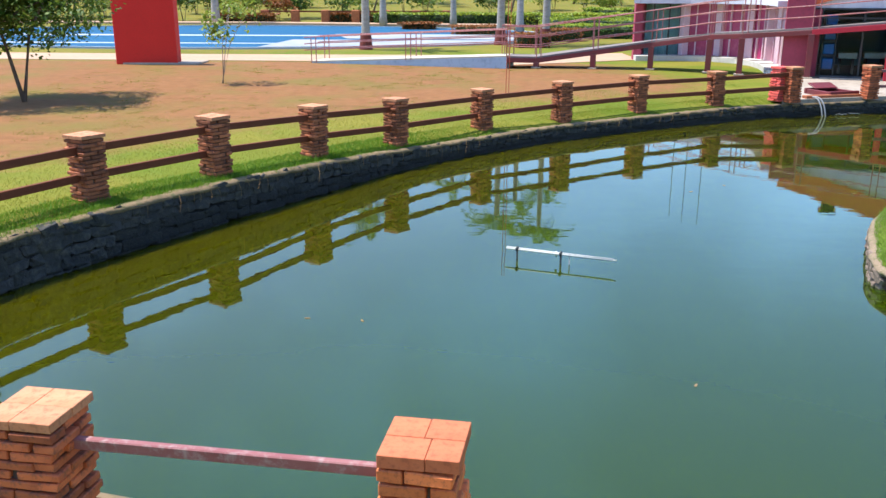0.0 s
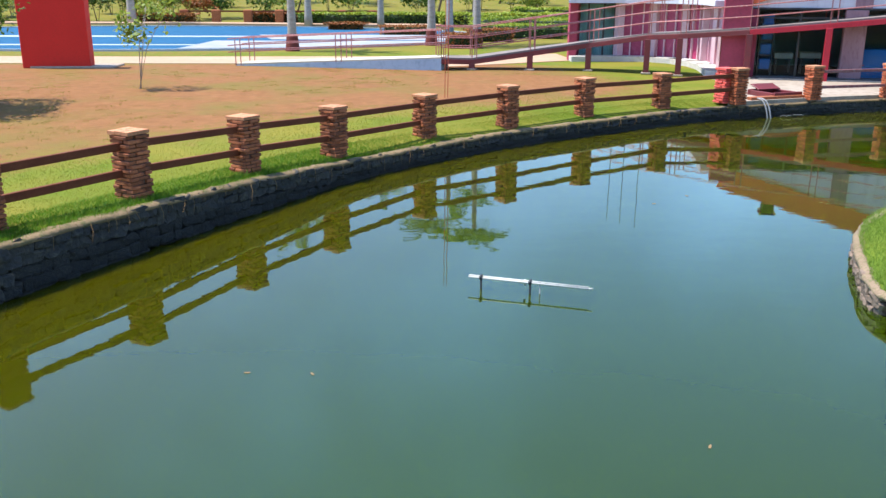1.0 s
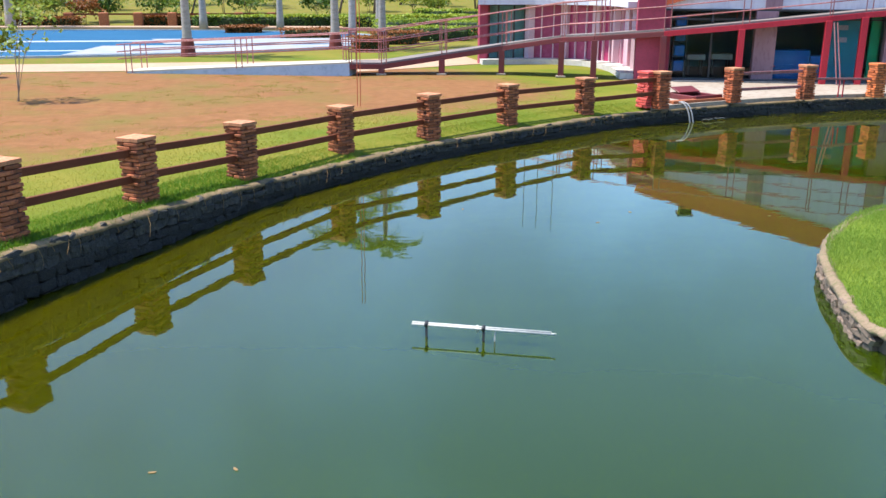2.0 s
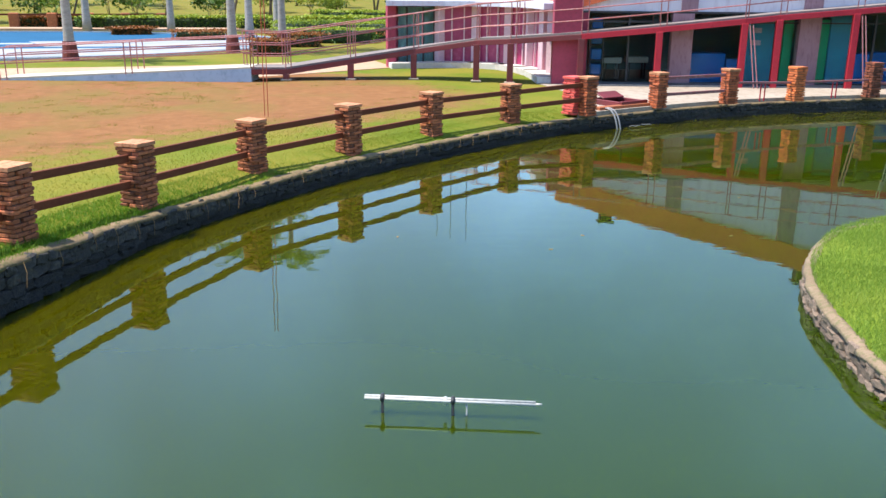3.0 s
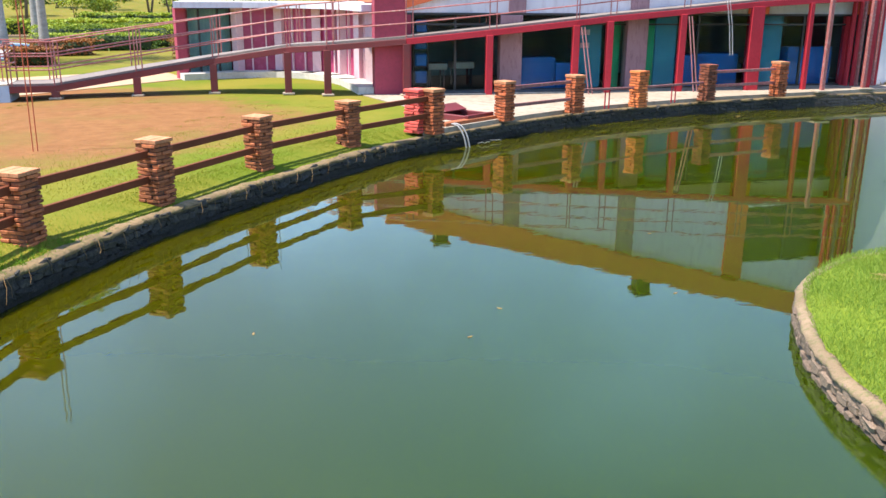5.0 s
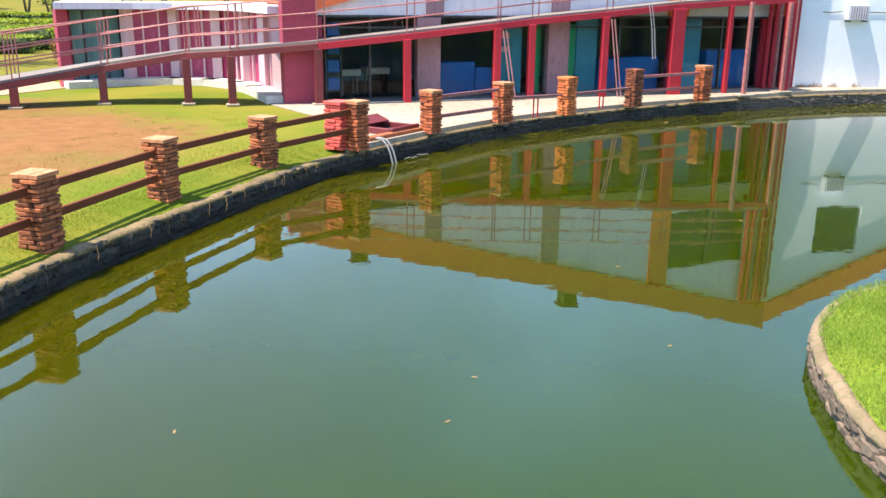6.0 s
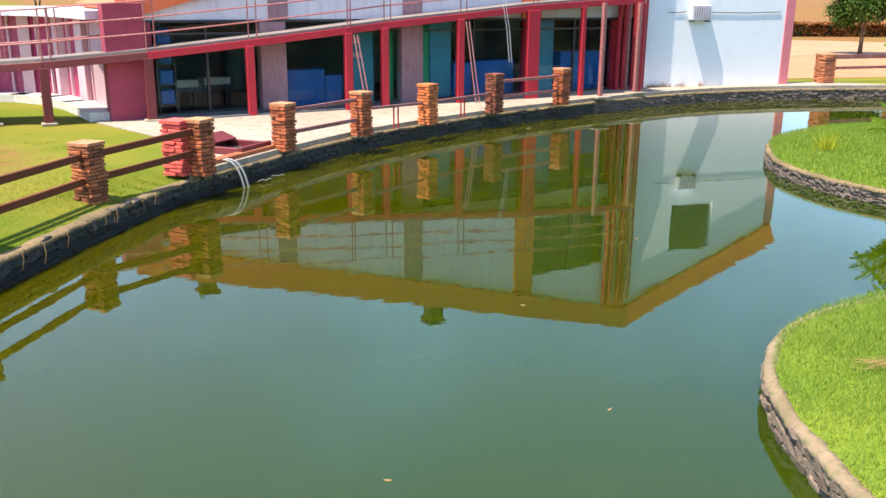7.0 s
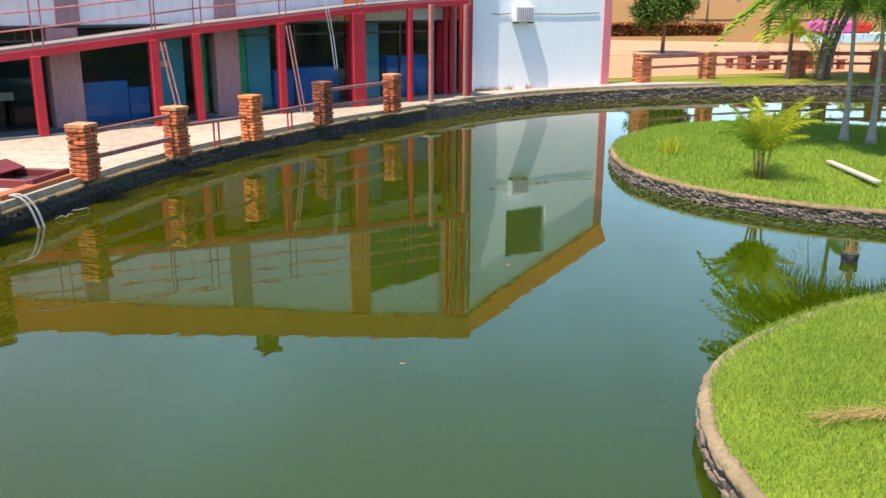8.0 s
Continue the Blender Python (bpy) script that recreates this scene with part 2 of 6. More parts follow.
M_GRASSL = leaf_mat("light_grass_blades", (0.205, 0.30, 0.036), (0.315, 0.39, 0.066), 0.6, 0.35)
M_STRAW = leaf_mat("straw", (0.26, 0.15, 0.06), (0.38, 0.24, 0.10), 0.8, 0.1)


# ---------------------------------------------------------------- small builders
def obj(name, bm, material, parent=None, smooth=False):
    me = bpy.data.meshes.new(name)
    bm.to_mesh(me)
    bm.free()
    for m in material if isinstance(material, (list, tuple)) else [material]:
        me.materials.append(m)
    if smooth:
        for p in me.polygons:
            p.use_smooth = True
    ob = new(name, me)
    if parent:
        ob.parent = parent
    return ob


def part(name, bm, material, parent, label="", smooth=False):
    ob = obj(name, bm, material, parent, smooth)
    return tagged(ob, label) if label else ob


def empty(name, m=None):
    ob = new(name)
    if m is not None:
        ob.matrix_world = m
    return ob


def box(bm, size, m=None, bevel=0.0):
    r = bmesh.ops.create_cube(bm, size=1.0)
    vs = r["verts"]
    bmesh.ops.scale(bm, vec=size, verts=vs)
    if bevel:
        es = list({e for v in vs for e in v.link_edges})
        vs = list({v for f in bmesh.ops.bevel(bm, geom=es, offset=bevel, segments=1, affect="EDGES")["faces"] for v in f.verts} | {v for v in vs if v.is_valid})
    if m is not None:
        bmesh.ops.transform(bm, matrix=m, verts=[v for v in vs if v.is_valid])
    return bm


def boxed(size, m=None, bevel=0.0):
    return box(bmesh.new(), size, m, bevel)


def beam_m(a, b, up=Vector((0, 0, 1))):
    """A pose whose x runs from a to b, centred between them."""
    a, b = Vector(a), Vector(b)
    x = (b - a).normalized()
    y = up.cross(x).normalized()
    z = x.cross(y)
    m = Matrix((x, y, z)).transposed().to_4x4()
    m.translation = (a + b) / 2
    return m, (b - a).length


def bar(bm, a, b, w, h, bevel=0.0):
    m, n = beam_m(a, b)
    return box(bm, (n, w, h), m, bevel)


def tube(bm, pts, r, sides=8, r_end=None, cap=True):
    pts = [Vector(p) for p in pts]
    rings = []
    for i, p in enumerate(pts):
        d = (pts[min(i + 1, len(pts) - 1)] - pts[max(i - 1, 0)]).normalized()
        u = d.orthogonal().normalized() if abs(d.z) > 0.95 else d.cross(Vector((0, 0, 1))).normalized()
        v = d.cross(u)
        rad = r if r_end is None else r + (r_end - r) * i / (len(pts) - 1)
        rings.append([bm.verts.new(p + rad * (math.cos(t) * u + math.sin(t) * v)) for t in (2 * math.pi * k / sides for k in range(sides))])
    for a, b in zip(rings, rings[1:]):
        for k in range(sides):
            bm.faces.new((a[k], a[(k + 1) % sides], b[(k + 1) % sides], b[k]))
    if cap:
        bm.faces.new(rings[0][::-1])
        bm.faces.new(rings[-1])
    return bm


def prism(bm, pts, z0, z1):
    """A closed plan outline raised from z0 to z1; z1 may be a list, point by point."""
    tops = z1 if isinstance(z1, (list, tuple)) else [z1] * len(pts)
    lo = [bm.verts.new((p[0], p[1], z0)) for p in pts]
    hi = [bm.verts.new((p[0], p[1], t)) for p, t in zip(pts, tops)]
    n = len(pts)
    for i in range(n):
        bm.faces.new((lo[i], lo[(i + 1) % n], hi[(i + 1) % n], hi[i]))
    bm.faces.new(hi)
    bm.faces.new(lo[::-1])
    bmesh.ops.recalc_face_normals(bm, faces=bm.faces)
    return bm


def spline(pts, step=0.3, closed=False):
    """Points along a smooth curve through pts, about step apart."""
    p = [np.array(q, float) for q in pts]
    n, out = len(p), []
    for i in range(n if closed else n - 1):
        if closed:
            a, b, c, d = p[(i - 1) % n], p[i], p[(i + 1) % n], p[(i + 2) % n]
        else:
            a, b, c, d = p[max(i - 1, 0)], p[i], p[i + 1], p[min(i + 2, n - 1)]
        k = max(1, int(np.linalg.norm(c - b) / step))
        for j in range(k):
            t = j / k
            out.append(0.5 * (2 * b + (c - a) * t + (2 * a - 5 * b + 4 * c - d) * t * t + (3 * b - a - 3 * c + d) * t**3))
    if not closed:
        out.append(p[-1])
    return np.array(out)


def raw_mesh(name, verts, faces, material):
    me = bpy.data.meshes.new(name)
    me.from_pydata(verts, [], faces)
    me.materials.append(material)
    return new(name, me)


def inside(poly, x, y):
    """Which points lie in a plan outline."""
    c = np.zeros(np.shape(x), bool)
    px, py = poly[:, 0], poly[:, 1]
    for i in range(len(poly)):
        j = i - 1
        hit = (py[i] > y) != (py[j] > y)
        c ^= hit & (x < (px[j] - px[i]) * (y - py[i]) / (py[j] - py[i] + 1e-12) + px[i])
    return c


# ---------------------------------------------------------------- plan
G = 0.44   # level of the banks over the water
BANK = [(-4.98, 8.48), (-4.25, 10.07), (-3.18, 12.05), (-1.93, 14.2), (-0.5, 16.5), (1.85, 19.0), (3.31, 20.2), (5.12, 21.47), (6.66, 22.5), (8.61, 23.62), (10.76, 24.4), (12.8, 25.07), (14.97, 25.55),
        (17.4, 25.75), (20.0, 25.78), (22.3, 25.6), (24.69, 25.4), (27.14, 25.0), (29.48, 24.3), (31.79, 23.1), (33.95, 21.5), (35.92, 19.75), (37.78, 17.8), (39.2, 15.6), (40.2, 13.0), (40.2, 10.0),
        (38.3, 6.8), (33.5, 4.5), (26.0, 3.8), (16.0, 3.6), (8.0, 3.65), (2.0, 3.75), (-1.5, 4.0), (-3.8, 5.0), (-4.95, 6.5)]
POND = spline(BANK, 0.35, True)
ISLE_A = spline([(5.3, 9.2), (5.62, 10.3), (6.0, 11.2), (6.5, 12.0), (7.1, 12.65), (7.75, 13.2), (8.45, 13.55), (9.2, 13.72), (10.0, 13.68), (10.9, 13.4), (11.8, 12.98), (12.5, 12.5), (13.2, 11.6),
                 (13.4, 10.4), (12.6, 8.9), (10.6, 7.8), (8.0, 7.5), (6.0, 7.9)], 0.22, True)
ISLE_B = spline([(17.1, 12.2), (16.8, 13.2), (16.75, 14.1), (16.9, 15.0), (17.3, 16.15), (18.3, 17.4), (19.85, 18.3), (21.3, 18.75), (22.8, 18.75), (24.8, 18.35), (26.3, 17.2), (27.2, 15.2), (26.9, 12.6),
                 (24.8, 10.6), (21.4, 10.0), (18.7, 10.7)], 0.25, True)
CENTRE = np.array([17.0, 14.0])


def ground_z(x, y):
    far = np.hypot(x - 5, y - 20)
    return G + np.clip((far - 66) / 55, 0, 1) ** 1.2 * 2.4 + np.clip((far - 121) / 400, 0, 1) * 3.0


def edge_z(x, y):
    """Top of the pond wall: highest at the near end of the fence, low along the terrace."""
    left = np.interp(y, [4, 6.5, 8.5, 11, 12.5, 14, 15.2, 16.5, 18], [0.40, 0.50, 0.62, 0.62, 0.58, 0.52, 0.45, 0.37, 0.345])
    return np.where(np.asarray(x) < 8, left, 0.345)


def lawn_z(x, y):
    """The bank: it falls gently to the wall and rises a little at the near end of the fence."""
    x, y = np.atleast_1d(np.asarray(x, float)), np.atleast_1d(np.asarray(y, float))
    d, e = np.full(x.shape, 1e9), np.zeros(x.shape)
    for p in POND:
        q = np.hypot(x - p[0], y - p[1])
        e = np.where(q < d, edge_z(p[0], p[1]), e)
        d = np.minimum(d, q)
    rise = np.interp(y, [5, 8, 10.7, 12.6, 14.6, 16.4, 18.6], [0, 0.20, 0.22, 0.15, 0.09, 0.04, 0.0]) * np.clip(1 - (d - 1.5) / 8, 0, 1) * (x < 4)
    k = np.clip((d - 0.05) / 0.75, 0, 1)
    k = k * k * (3 - 2 * k)
    return e + (ground_z(x, y) + rise - e) * k


# ---------------------------------------------------------------- ground and water
def soil_at(x, y):
    """1 on the bare earth between the lawn strip and the ramp, 0 on grass."""
    d_bank = np.full(np.shape(x), 1e9)
    for p in POND[::4]:
        d_bank = np.minimum(d_bank, np.hypot(x - p[0], y - p[1]))
    s = np.clip((d_bank - np.interp(x, [-2, 3], [2.3, 1.4])) / np.interp(x, [-1, 4], [4.8, 3.2]), 0, 1) ** 0.8
    s *= np.clip((8.6 - x + (34.0 - y) * 0.25) / 4.5, 0, 1) * np.clip((36.8 - y) / 1.2, 0, 1)
    park = np.clip((np.hypot(x - 5, y - 20) - 20) / 6, 0, 1) * 0.40
    park = np.where((x > 24) & (y < 27), 0.12, park)
    park = np.where(x > 48, 0.85, park)
    bare = 0.62 * np.exp(-((x + 4.3) ** 2 + (y - 10.0) ** 2) / 1.3) + 0.3 * np.exp(-((x + 5.6) ** 2 + (y - 12.4) ** 2) / 2.0)
    return np.maximum(np.maximum(s, park), bare)


def make_ground():
    n = len(POND)
    steps = np.cumsum(np.r_[0, 0.02, np.linspace(0.15, 0.7, 60), np.geomspace(0.8, 500, 30)])
    out = POND - CENTRE
    out = out / np.linalg.norm(out, axis=1)[:, None]
    xy = np.concatenate([POND + out * s for s in steps])
    z = lawn_z(xy[:, 0], xy[:, 1])
    wob = np.array([noise.noise((p[0] * 0.4, p[1] * 0.4, 3.1)) for p in xy]) * 0.012
    ring = np.repeat(np.arange(len(steps)), n)
    z = z + np.where((ring > 3) & (ring < 50), wob, 0)
    faces = [(k * n + i, k * n + (i + 1) % n, (k + 1) * n + (i + 1) % n, (k + 1) * n + i) for k in range(len(steps) - 1) for i in range(n)]
    faces = [f[::-1] for f in faces]
    ob = raw_mesh("ground", np.c_[xy, z].tolist(), faces, M_GROUND)
    at = ob.data.attributes.new("soil", "FLOAT", "POINT")
    at.data.foreach_set("value", soil_at(xy[:, 0], xy[:, 1]).astype(np.float32))
    return tagged(ob, "patchy green lawn with bare reddish earth", "ground", kind="structure")


make_ground()


def make_water():
    """The still sheet, in rings from the wall inwards; shallow: 1 over the silt at the banks, 0 in the deep middle."""
    n = len(POND)
    rings = (1.03, 1.0, 0.96, 0.92, 0.88, 0.84, 0.78, 0.72, 0.64, 0.5, 0.3)
    xy = np.concatenate([CENTRE + (POND - CENTRE) * k for k in rings] + [CENTRE[None]])
    faces = [(k * n + i, k * n + (i + 1) % n, (k + 1) * n + (i + 1) % n, (k + 1) * n + i) for k in range(len(rings) - 1) for i in range(n)]
    m = (len(rings) - 1) * n
    faces += [(m + i, m + (i + 1) % n, len(xy) - 1) for i in range(n)]
    a, b, c = (xy[k] for k in faces[0][:3])
    if np.cross(b - a, c - a) < 0:
        faces = [f[::-1] for f in faces]
    ob = raw_mesh("water", [(p[0], p[1], 0.0) for p in xy], faces, M_WATER)
    d = np.min([np.hypot(xy[:, 0] - p[0], xy[:, 1] - p[1]) for p in POND if p[1] > 8], axis=0)
    at = ob.data.attributes.new("shallow", "FLOAT", "POINT")
    at.data.foreach_set("value", (np.clip(1.15 - d / 5.0, 0, 1) ** 1.3).astype(np.float32))
    return tagged(ob, "still murky olive-green pond water with mirror-like reflections", "pond", kind="structure")


make_water()


def stone_meshes(tag, mat):
    out = []
    for k in range(6):
        bm = boxed((1, 1, 1), None, 0.16)
        for v in bm.verts:
            v.co += Vector(noise.noise_vector(v.co * 1.7 + Vector((k * 7.1, 0, 0)))) * 0.27
        me = bpy.data.meshes.new(tag)
        bm.to_mesh(me)
        bm.free()
        me.materials.append(mat)
        out.append(me)
    return out


def stone_wall(name, line, top, mat, core_mat, label, picked, size=0.26, closed=True, rng=random.Random(4)):
    """A retaining wall along a plan line: core, and stones in courses before it; picked(x, y): stones that are parts."""
    n = len(line)
    root = empty(name)
    tagged(root, label, "wall", kind="structure")
    ins = line - line.mean(0)
    ins = ins / np.linalg.norm(ins, axis=1)[:, None]
    side = 1 if name.startswith("bank") else -1
    face, back = line + ins * 0.05 * side, line + ins * 0.30 * side
    v, f = [], []
    for a, b, q in zip(face, back, line):
        t = float(top(q[0], q[1]))
        v += [(a[0], a[1], -0.5), (a[0], a[1], t), (b[0], b[1], t), (b[0], b[1], -0.5)]
    for i in range(n if closed else n - 1):
        j = (i + 1) % n
        for k in range(4):
            f.append((4 * i + k, 4 * i + (k + 1) % 4, 4 * j + (k + 1) % 4, 4 * j + k))
    core = raw_mesh("core", v, f, core_mat)
    core.parent = root
    meshes = stone_meshes("stone", mat)
    seg = np.r_[0, np.cumsum(np.linalg.norm(np.diff(line, axis=0), axis=1))]
    rest, count = {False: ([], []), True: ([], [])}, 0
    rows = max(2, round((max(float(top(q[0], q[1])) for q in line) + 0.12) / (size * 0.62)))
    for r in range(rows):
        s = rng.uniform(0, size)
        while s < seg[-1]:
            w = size * rng.uniform(0.5, 1.6)
            x, y = np.interp(s + w / 2, seg, line[:, 0]), np.interp(s + w / 2, seg, line[:, 1])
            x2, y2 = np.interp(s + w / 2 + 0.05, seg, line[:, 0]), np.interp(s + w / 2 + 0.05, seg, line[:, 1])
            ang = math.atan2(y2 - y, x2 - x)
            h = (float(top(x, y)) + 0.12) / rows
            m = Matrix.LocRotScale((x, y, -0.12 + (r + 0.5) * h + rng.uniform(-0.012, 0.012)), Euler((rng.uniform(-0.12, 0.12), rng.uniform(-0.16, 0.16), ang)), (w * 1.03, 0.12 + rng.uniform(-0.03, 0.03), h * rng.uniform(0.9, 1.35)))
            me = rng.choice(meshes)
            if picked(x, y) and count < 300:
                o = new("stone", me)
                o.matrix_world = m
                o.parent = root
                count += 1
            else:
                rv, rf = rest[x > 24]
                k = len(rv)
                rv += [tuple(m @ q.co) for q in me.vertices]
                rf += [tuple(k + i for i in p.vertices) for p in me.polygons]
            s += w
    for side, (rv, rf) in rest.items():
        if rv:
            far = raw_mesh("far_stones", rv, rf, M_STONE_M if side else mat)
            far.parent = root
            tagged(far, kind="stuff")
    return root


stone_wall("bank_wall", POND, lambda x, y: edge_z(x, y) - 0.01, M_STONE, M_STONE, "dark weathered stone retaining wall round the pond", lambda x, y: -4.2 < x < 13 and y > 9.5, 0.22)
stone_wall("island_wall_near", ISLE_A, lambda x, y: 0.225, M_STONE_L, M_STONE_L, "low pale rubble stone edge of the grassy island", lambda x, y: y > 9.5 and x < 11, 0.135)
stone_wall("island_wall_far", ISLE_B, lambda x, y: 0.22, M_STONE_M, M_STONE, "low rubble stone edge of the palm island", lambda x, y: x < 21, 0.08)


def mound(name, line, rim, rise, label):
    c = line.mean(0)
    v, f = [], []
    n = len(line)
    fr = [1.0, 0.985, 0.95, 0.88, 0.75, 0.6, 0.42, 0.22]
    for s in fr:
        for p in line:
            q = c + (p - c) * s
            v.append((q[0], q[1], rim + rise * (1 - s**3) + 0.05 * noise.noise((q[0] * 0.7, q[1] * 0.7, 1.0)) * (1 - s)))
    for k in range(len(fr) - 1):
        for i in range(n):
            f.append((k * n + i, k * n + (i + 1) % n, (k + 1) * n + (i + 1) % n, (k + 1) * n + i))
    f.append(tuple((len(fr) - 1) * n + i for i in range(n)))
    f = [q[::-1] for q in f]
    ob = raw_mesh(name, v, f, M_TURF)
    return tagged(ob, label, "island", kind="structure")


mound("island_lawn_near", ISLE_A, 0.24, 0.16, "rounded grassy island top")
mound("island_lawn_far", ISLE_B, 0.24, 0.14, "rounded grassy island top with palms")


def isle_z(line, rim, rise, x, y):
    c = line.mean(0)
    d = np.hypot(x - c[0], y - c[1])
    return rim + rise * (1 - np.clip(d / np.max(np.hypot(*(line - c).T)), 0, 1) ** 3)


# ---------------------------------------------------------------- fence of brick posts and timber rails
PW = 0.36


def make_post(name, mat, height, rng, cap=M_CAP, courses=None, PW=PW, slabs=3):
    root = empty(name)
    n = courses or max(8, round(height / 0.068))
    h = height / n
    part("core", boxed((PW - 0.07, PW - 0.07, height - 0.02), pose(0, 0, height / 2 - 0.01)), M_MORTAR, root)
    long_me, bl, bw = [], PW * 0.66, PW * 0.34
    for k in range(4):
        bm = boxed((bl - 0.012, bw - 0.004, h * 0.8), None, 0.006)
        for v in bm.verts:
            v.co += Vector(noise.noise_vector(v.co * 9 + Vector((k * 3.3, 1, 0)))) * 0.007
        me = bpy.data.meshes.new("brick")
        bm.to_mesh(me)
        bm.free()
        me.materials.append(mat)
        long_me.append(me)
    for r in range(n - 1):
        for q in range(4):
            o = new("brick", rng.choice(long_me))
            flip = -1 if r % 2 else 1
            off = (PW - bw) / 2 + rng.uniform(-0.014, 0.020)
            slide = flip * (PW - bl) / 2 + rng.uniform(-0.016, 0.016)
            o.matrix_world = pose(0, 0, (r + 0.5) * h, 0, 0, 90 * q) @ pose(slide, off, 0, rng.uniform(-1.5, 1.5), rng.uniform(-1, 1), rng.uniform(-2.5, 2.5))
            o.parent = root
    for i in range(slabs):
        w = (PW + 0.02) / slabs
        split = rng.uniform(-0.06, 0.06)
        for a, b in ((-PW / 2 - 0.01, split), (split, PW / 2 + 0.01)):
            o = obj("cap_brick", boxed((b - a - 0.003, w - 0.003, h * 0.9), None, 0.003), cap, root)
            o.matrix_world = pose((a + b) / 2, -PW / 2 - 0.01 + w * (i + 0.5), height - h * 0.45 + rng.uniform(-0.003, 0.003))
    return root


rng = random.Random(11)
POSTS = [(-5.45, 8.85, 1.52), (-4.6, 10.7, 1.52), (-3.45, 12.58, 1.51), (-2.28, 14.6, 1.415), (-1.0, 16.42, 1.33), (0.70, 18.62, 1.28), (2.59, 20.1, 1.305), (4.66, 21.75, 1.305),
         (7.0, 23.25, 1.28), (9.2, 23.75, 1.37), (11.72, 24.74, 1.35), (14.15, 25.14, 1.37), (16.45, 25.3, 1.38), (19.35, 25.6, 1.44), (22.15, 25.4, 1.45)]
M_BRICK_N = surface("red_orange_brick", (0.52, 0.135, 0.045), (0.38, 0.085, 0.028), (0.12, 0.05, 0.03), 4, 22, 0.85, 0.7, 0.008, vary=0.4)
MATS = {9: M_BRICK_N, 10: M_BRICK_N, 11: M_BRICK_N, 12: M_BRICK_O, 13: M_BRICK_D, 14: M_BRICK_N}
made = []
for i, (x, y, top) in enumerate(POSTS):
    a = POSTS[max(i - 1, 0)]
    b = POSTS[min(i + 1, len(POSTS) - 1)]
    ang = math.degrees(math.atan2(b[1] - a[1], b[0] - a[0]))
    foot = max(float(lawn_z(x, y)[0]), G) - 0.03 if i > 8 else float(lawn_z(x, y)[0]) - 0.03
    p = make_post("brick_post", MATS.get(i, M_BRICK), top - foot, random.Random(20 + i), cap=M_CAP if i not in (12, 13) else MATS[i], courses=17 if i < 9 else 14)
    p.matrix_world = pose(x, y, foot, 0, 0, ang)
    words = {12: "square post of bright orange bricks on the concrete edge", 13: "square post of dark weathered bricks on the concrete edge"}
    tagged(p, words.get(i, "square red-brown brick post with a pale brick top"), "post", group="posts round the pond")
    made.append((x, y, top, ang))

for (x0, y0, t0, a0), (x1, y1, t1, a1) in zip(made[:10], made[1:10]):
    for drop in (0.20, 0.56):
        d = Vector((x1 - x0, y1 - y0, 0)).normalized() * (PW / 2 - 0.03)
        za, zb = t0 - drop, t1 - drop
        r = obj("timber_rail", bar(bmesh.new(), (x0 + d.x, y0 + d.y, za), (x1 - d.x, y1 - d.y, zb), 0.055, 0.105, 0.006), M_WOOD)
        tagged(r, "dark brown timber fence rail between brick posts", "rail", group="fence rails")
# maroon rails on the terrace side
for i, j, drops, mat in ((10, 11, (0.17, 0.60), M_WOODP), (13, 14, (0.22, 0.62), M_RAILP)):
    (x0, y0, t0, _), (x1, y1, t1, _) = made[i], made[j]
    d = Vector((x1 - x0, y1 - y0, 0)).normalized() * (PW / 2 - 0.03)
    for drop in drops:
        r = obj("timber_rail", bar(bmesh.new(), (x0 + d.x, y0 + d.y, t0 - drop), (x1 - d.x, y1 - d.y, t1 - drop), 0.05, 0.08, 0.006), mat)
        tagged(r, "faded maroon fence rail between brick posts", "rail", group="fence rails")
for i, j, za, zb in ((11, 12, 0.98, 0.93), (12, 13, 0.93, 0.93)):
    (x0, y0, _, _), (x1, y1, _, _) = made[i], made[j]
    d = Vector((x1 - x0, y1 - y0, 0)).normalized() * (PW / 2 - 0.03)
    r = obj("low_rail", bar(bmesh.new(), (x0 + d.x, y0 + d.y, za), (x1 - d.x, y1 - d.y, zb), 0.05, 0.06, 0.006), M_WOODP)
    mid = Vector((x0 + x1, y0 + y1, 0)) / 2
    for k in (-0.07, 0.07):
        part("leg", boxed((0.03, 0.03, (za + zb) / 2 - G), pose(mid.x + k, mid.y, ((za + zb) / 2 + G) / 2), 0.004), M_RED, r, "short red steel leg")
    tagged(r, "greyed low timber rail with peeling red paint", "rail", group="fence rails")

M_CAPO = surface("orange_cap_brick", (0.56, 0.165, 0.065), (0.50, 0.135, 0.05), (0.36, 0.095, 0.04), 5, 30, 0.85, 0.4, 0.005, vary=0.1)
# the two posts and rails on the bank below the camera's start
NEAR = [(-1.69, 3.39), (0.26, 3.13)]
for i, (x, y) in enumerate(NEAR):
    p = make_post("brick_post", M_BRICK_N if i == 0 else M_BRICK_O, 1.36 - G + 0.02, random.Random(60 + i), courses=17 if i == 0 else 13, cap=M_CAP if i == 0 else M_CAPO, slabs=2)
    p.matrix_world = pose(x, y, G - 0.02, 0, 0, -8)
    tagged(p, "square orange brick post with a flat pale brick top", "post", group="posts round the pond")
for z in (1.17, 0.80):
    r = obj("timber_rail", bar(bmesh.new(), (NEAR[0][0] + 0.14, NEAR[0][1] - 0.02, z), (NEAR[1][0] - 0.14, NEAR[1][1] + 0.02, z), 0.045, 0.06, 0.006), M_WOODP)
    tagged(r, "faded maroon timber rail with peeling paint", "rail", group="fence rails")

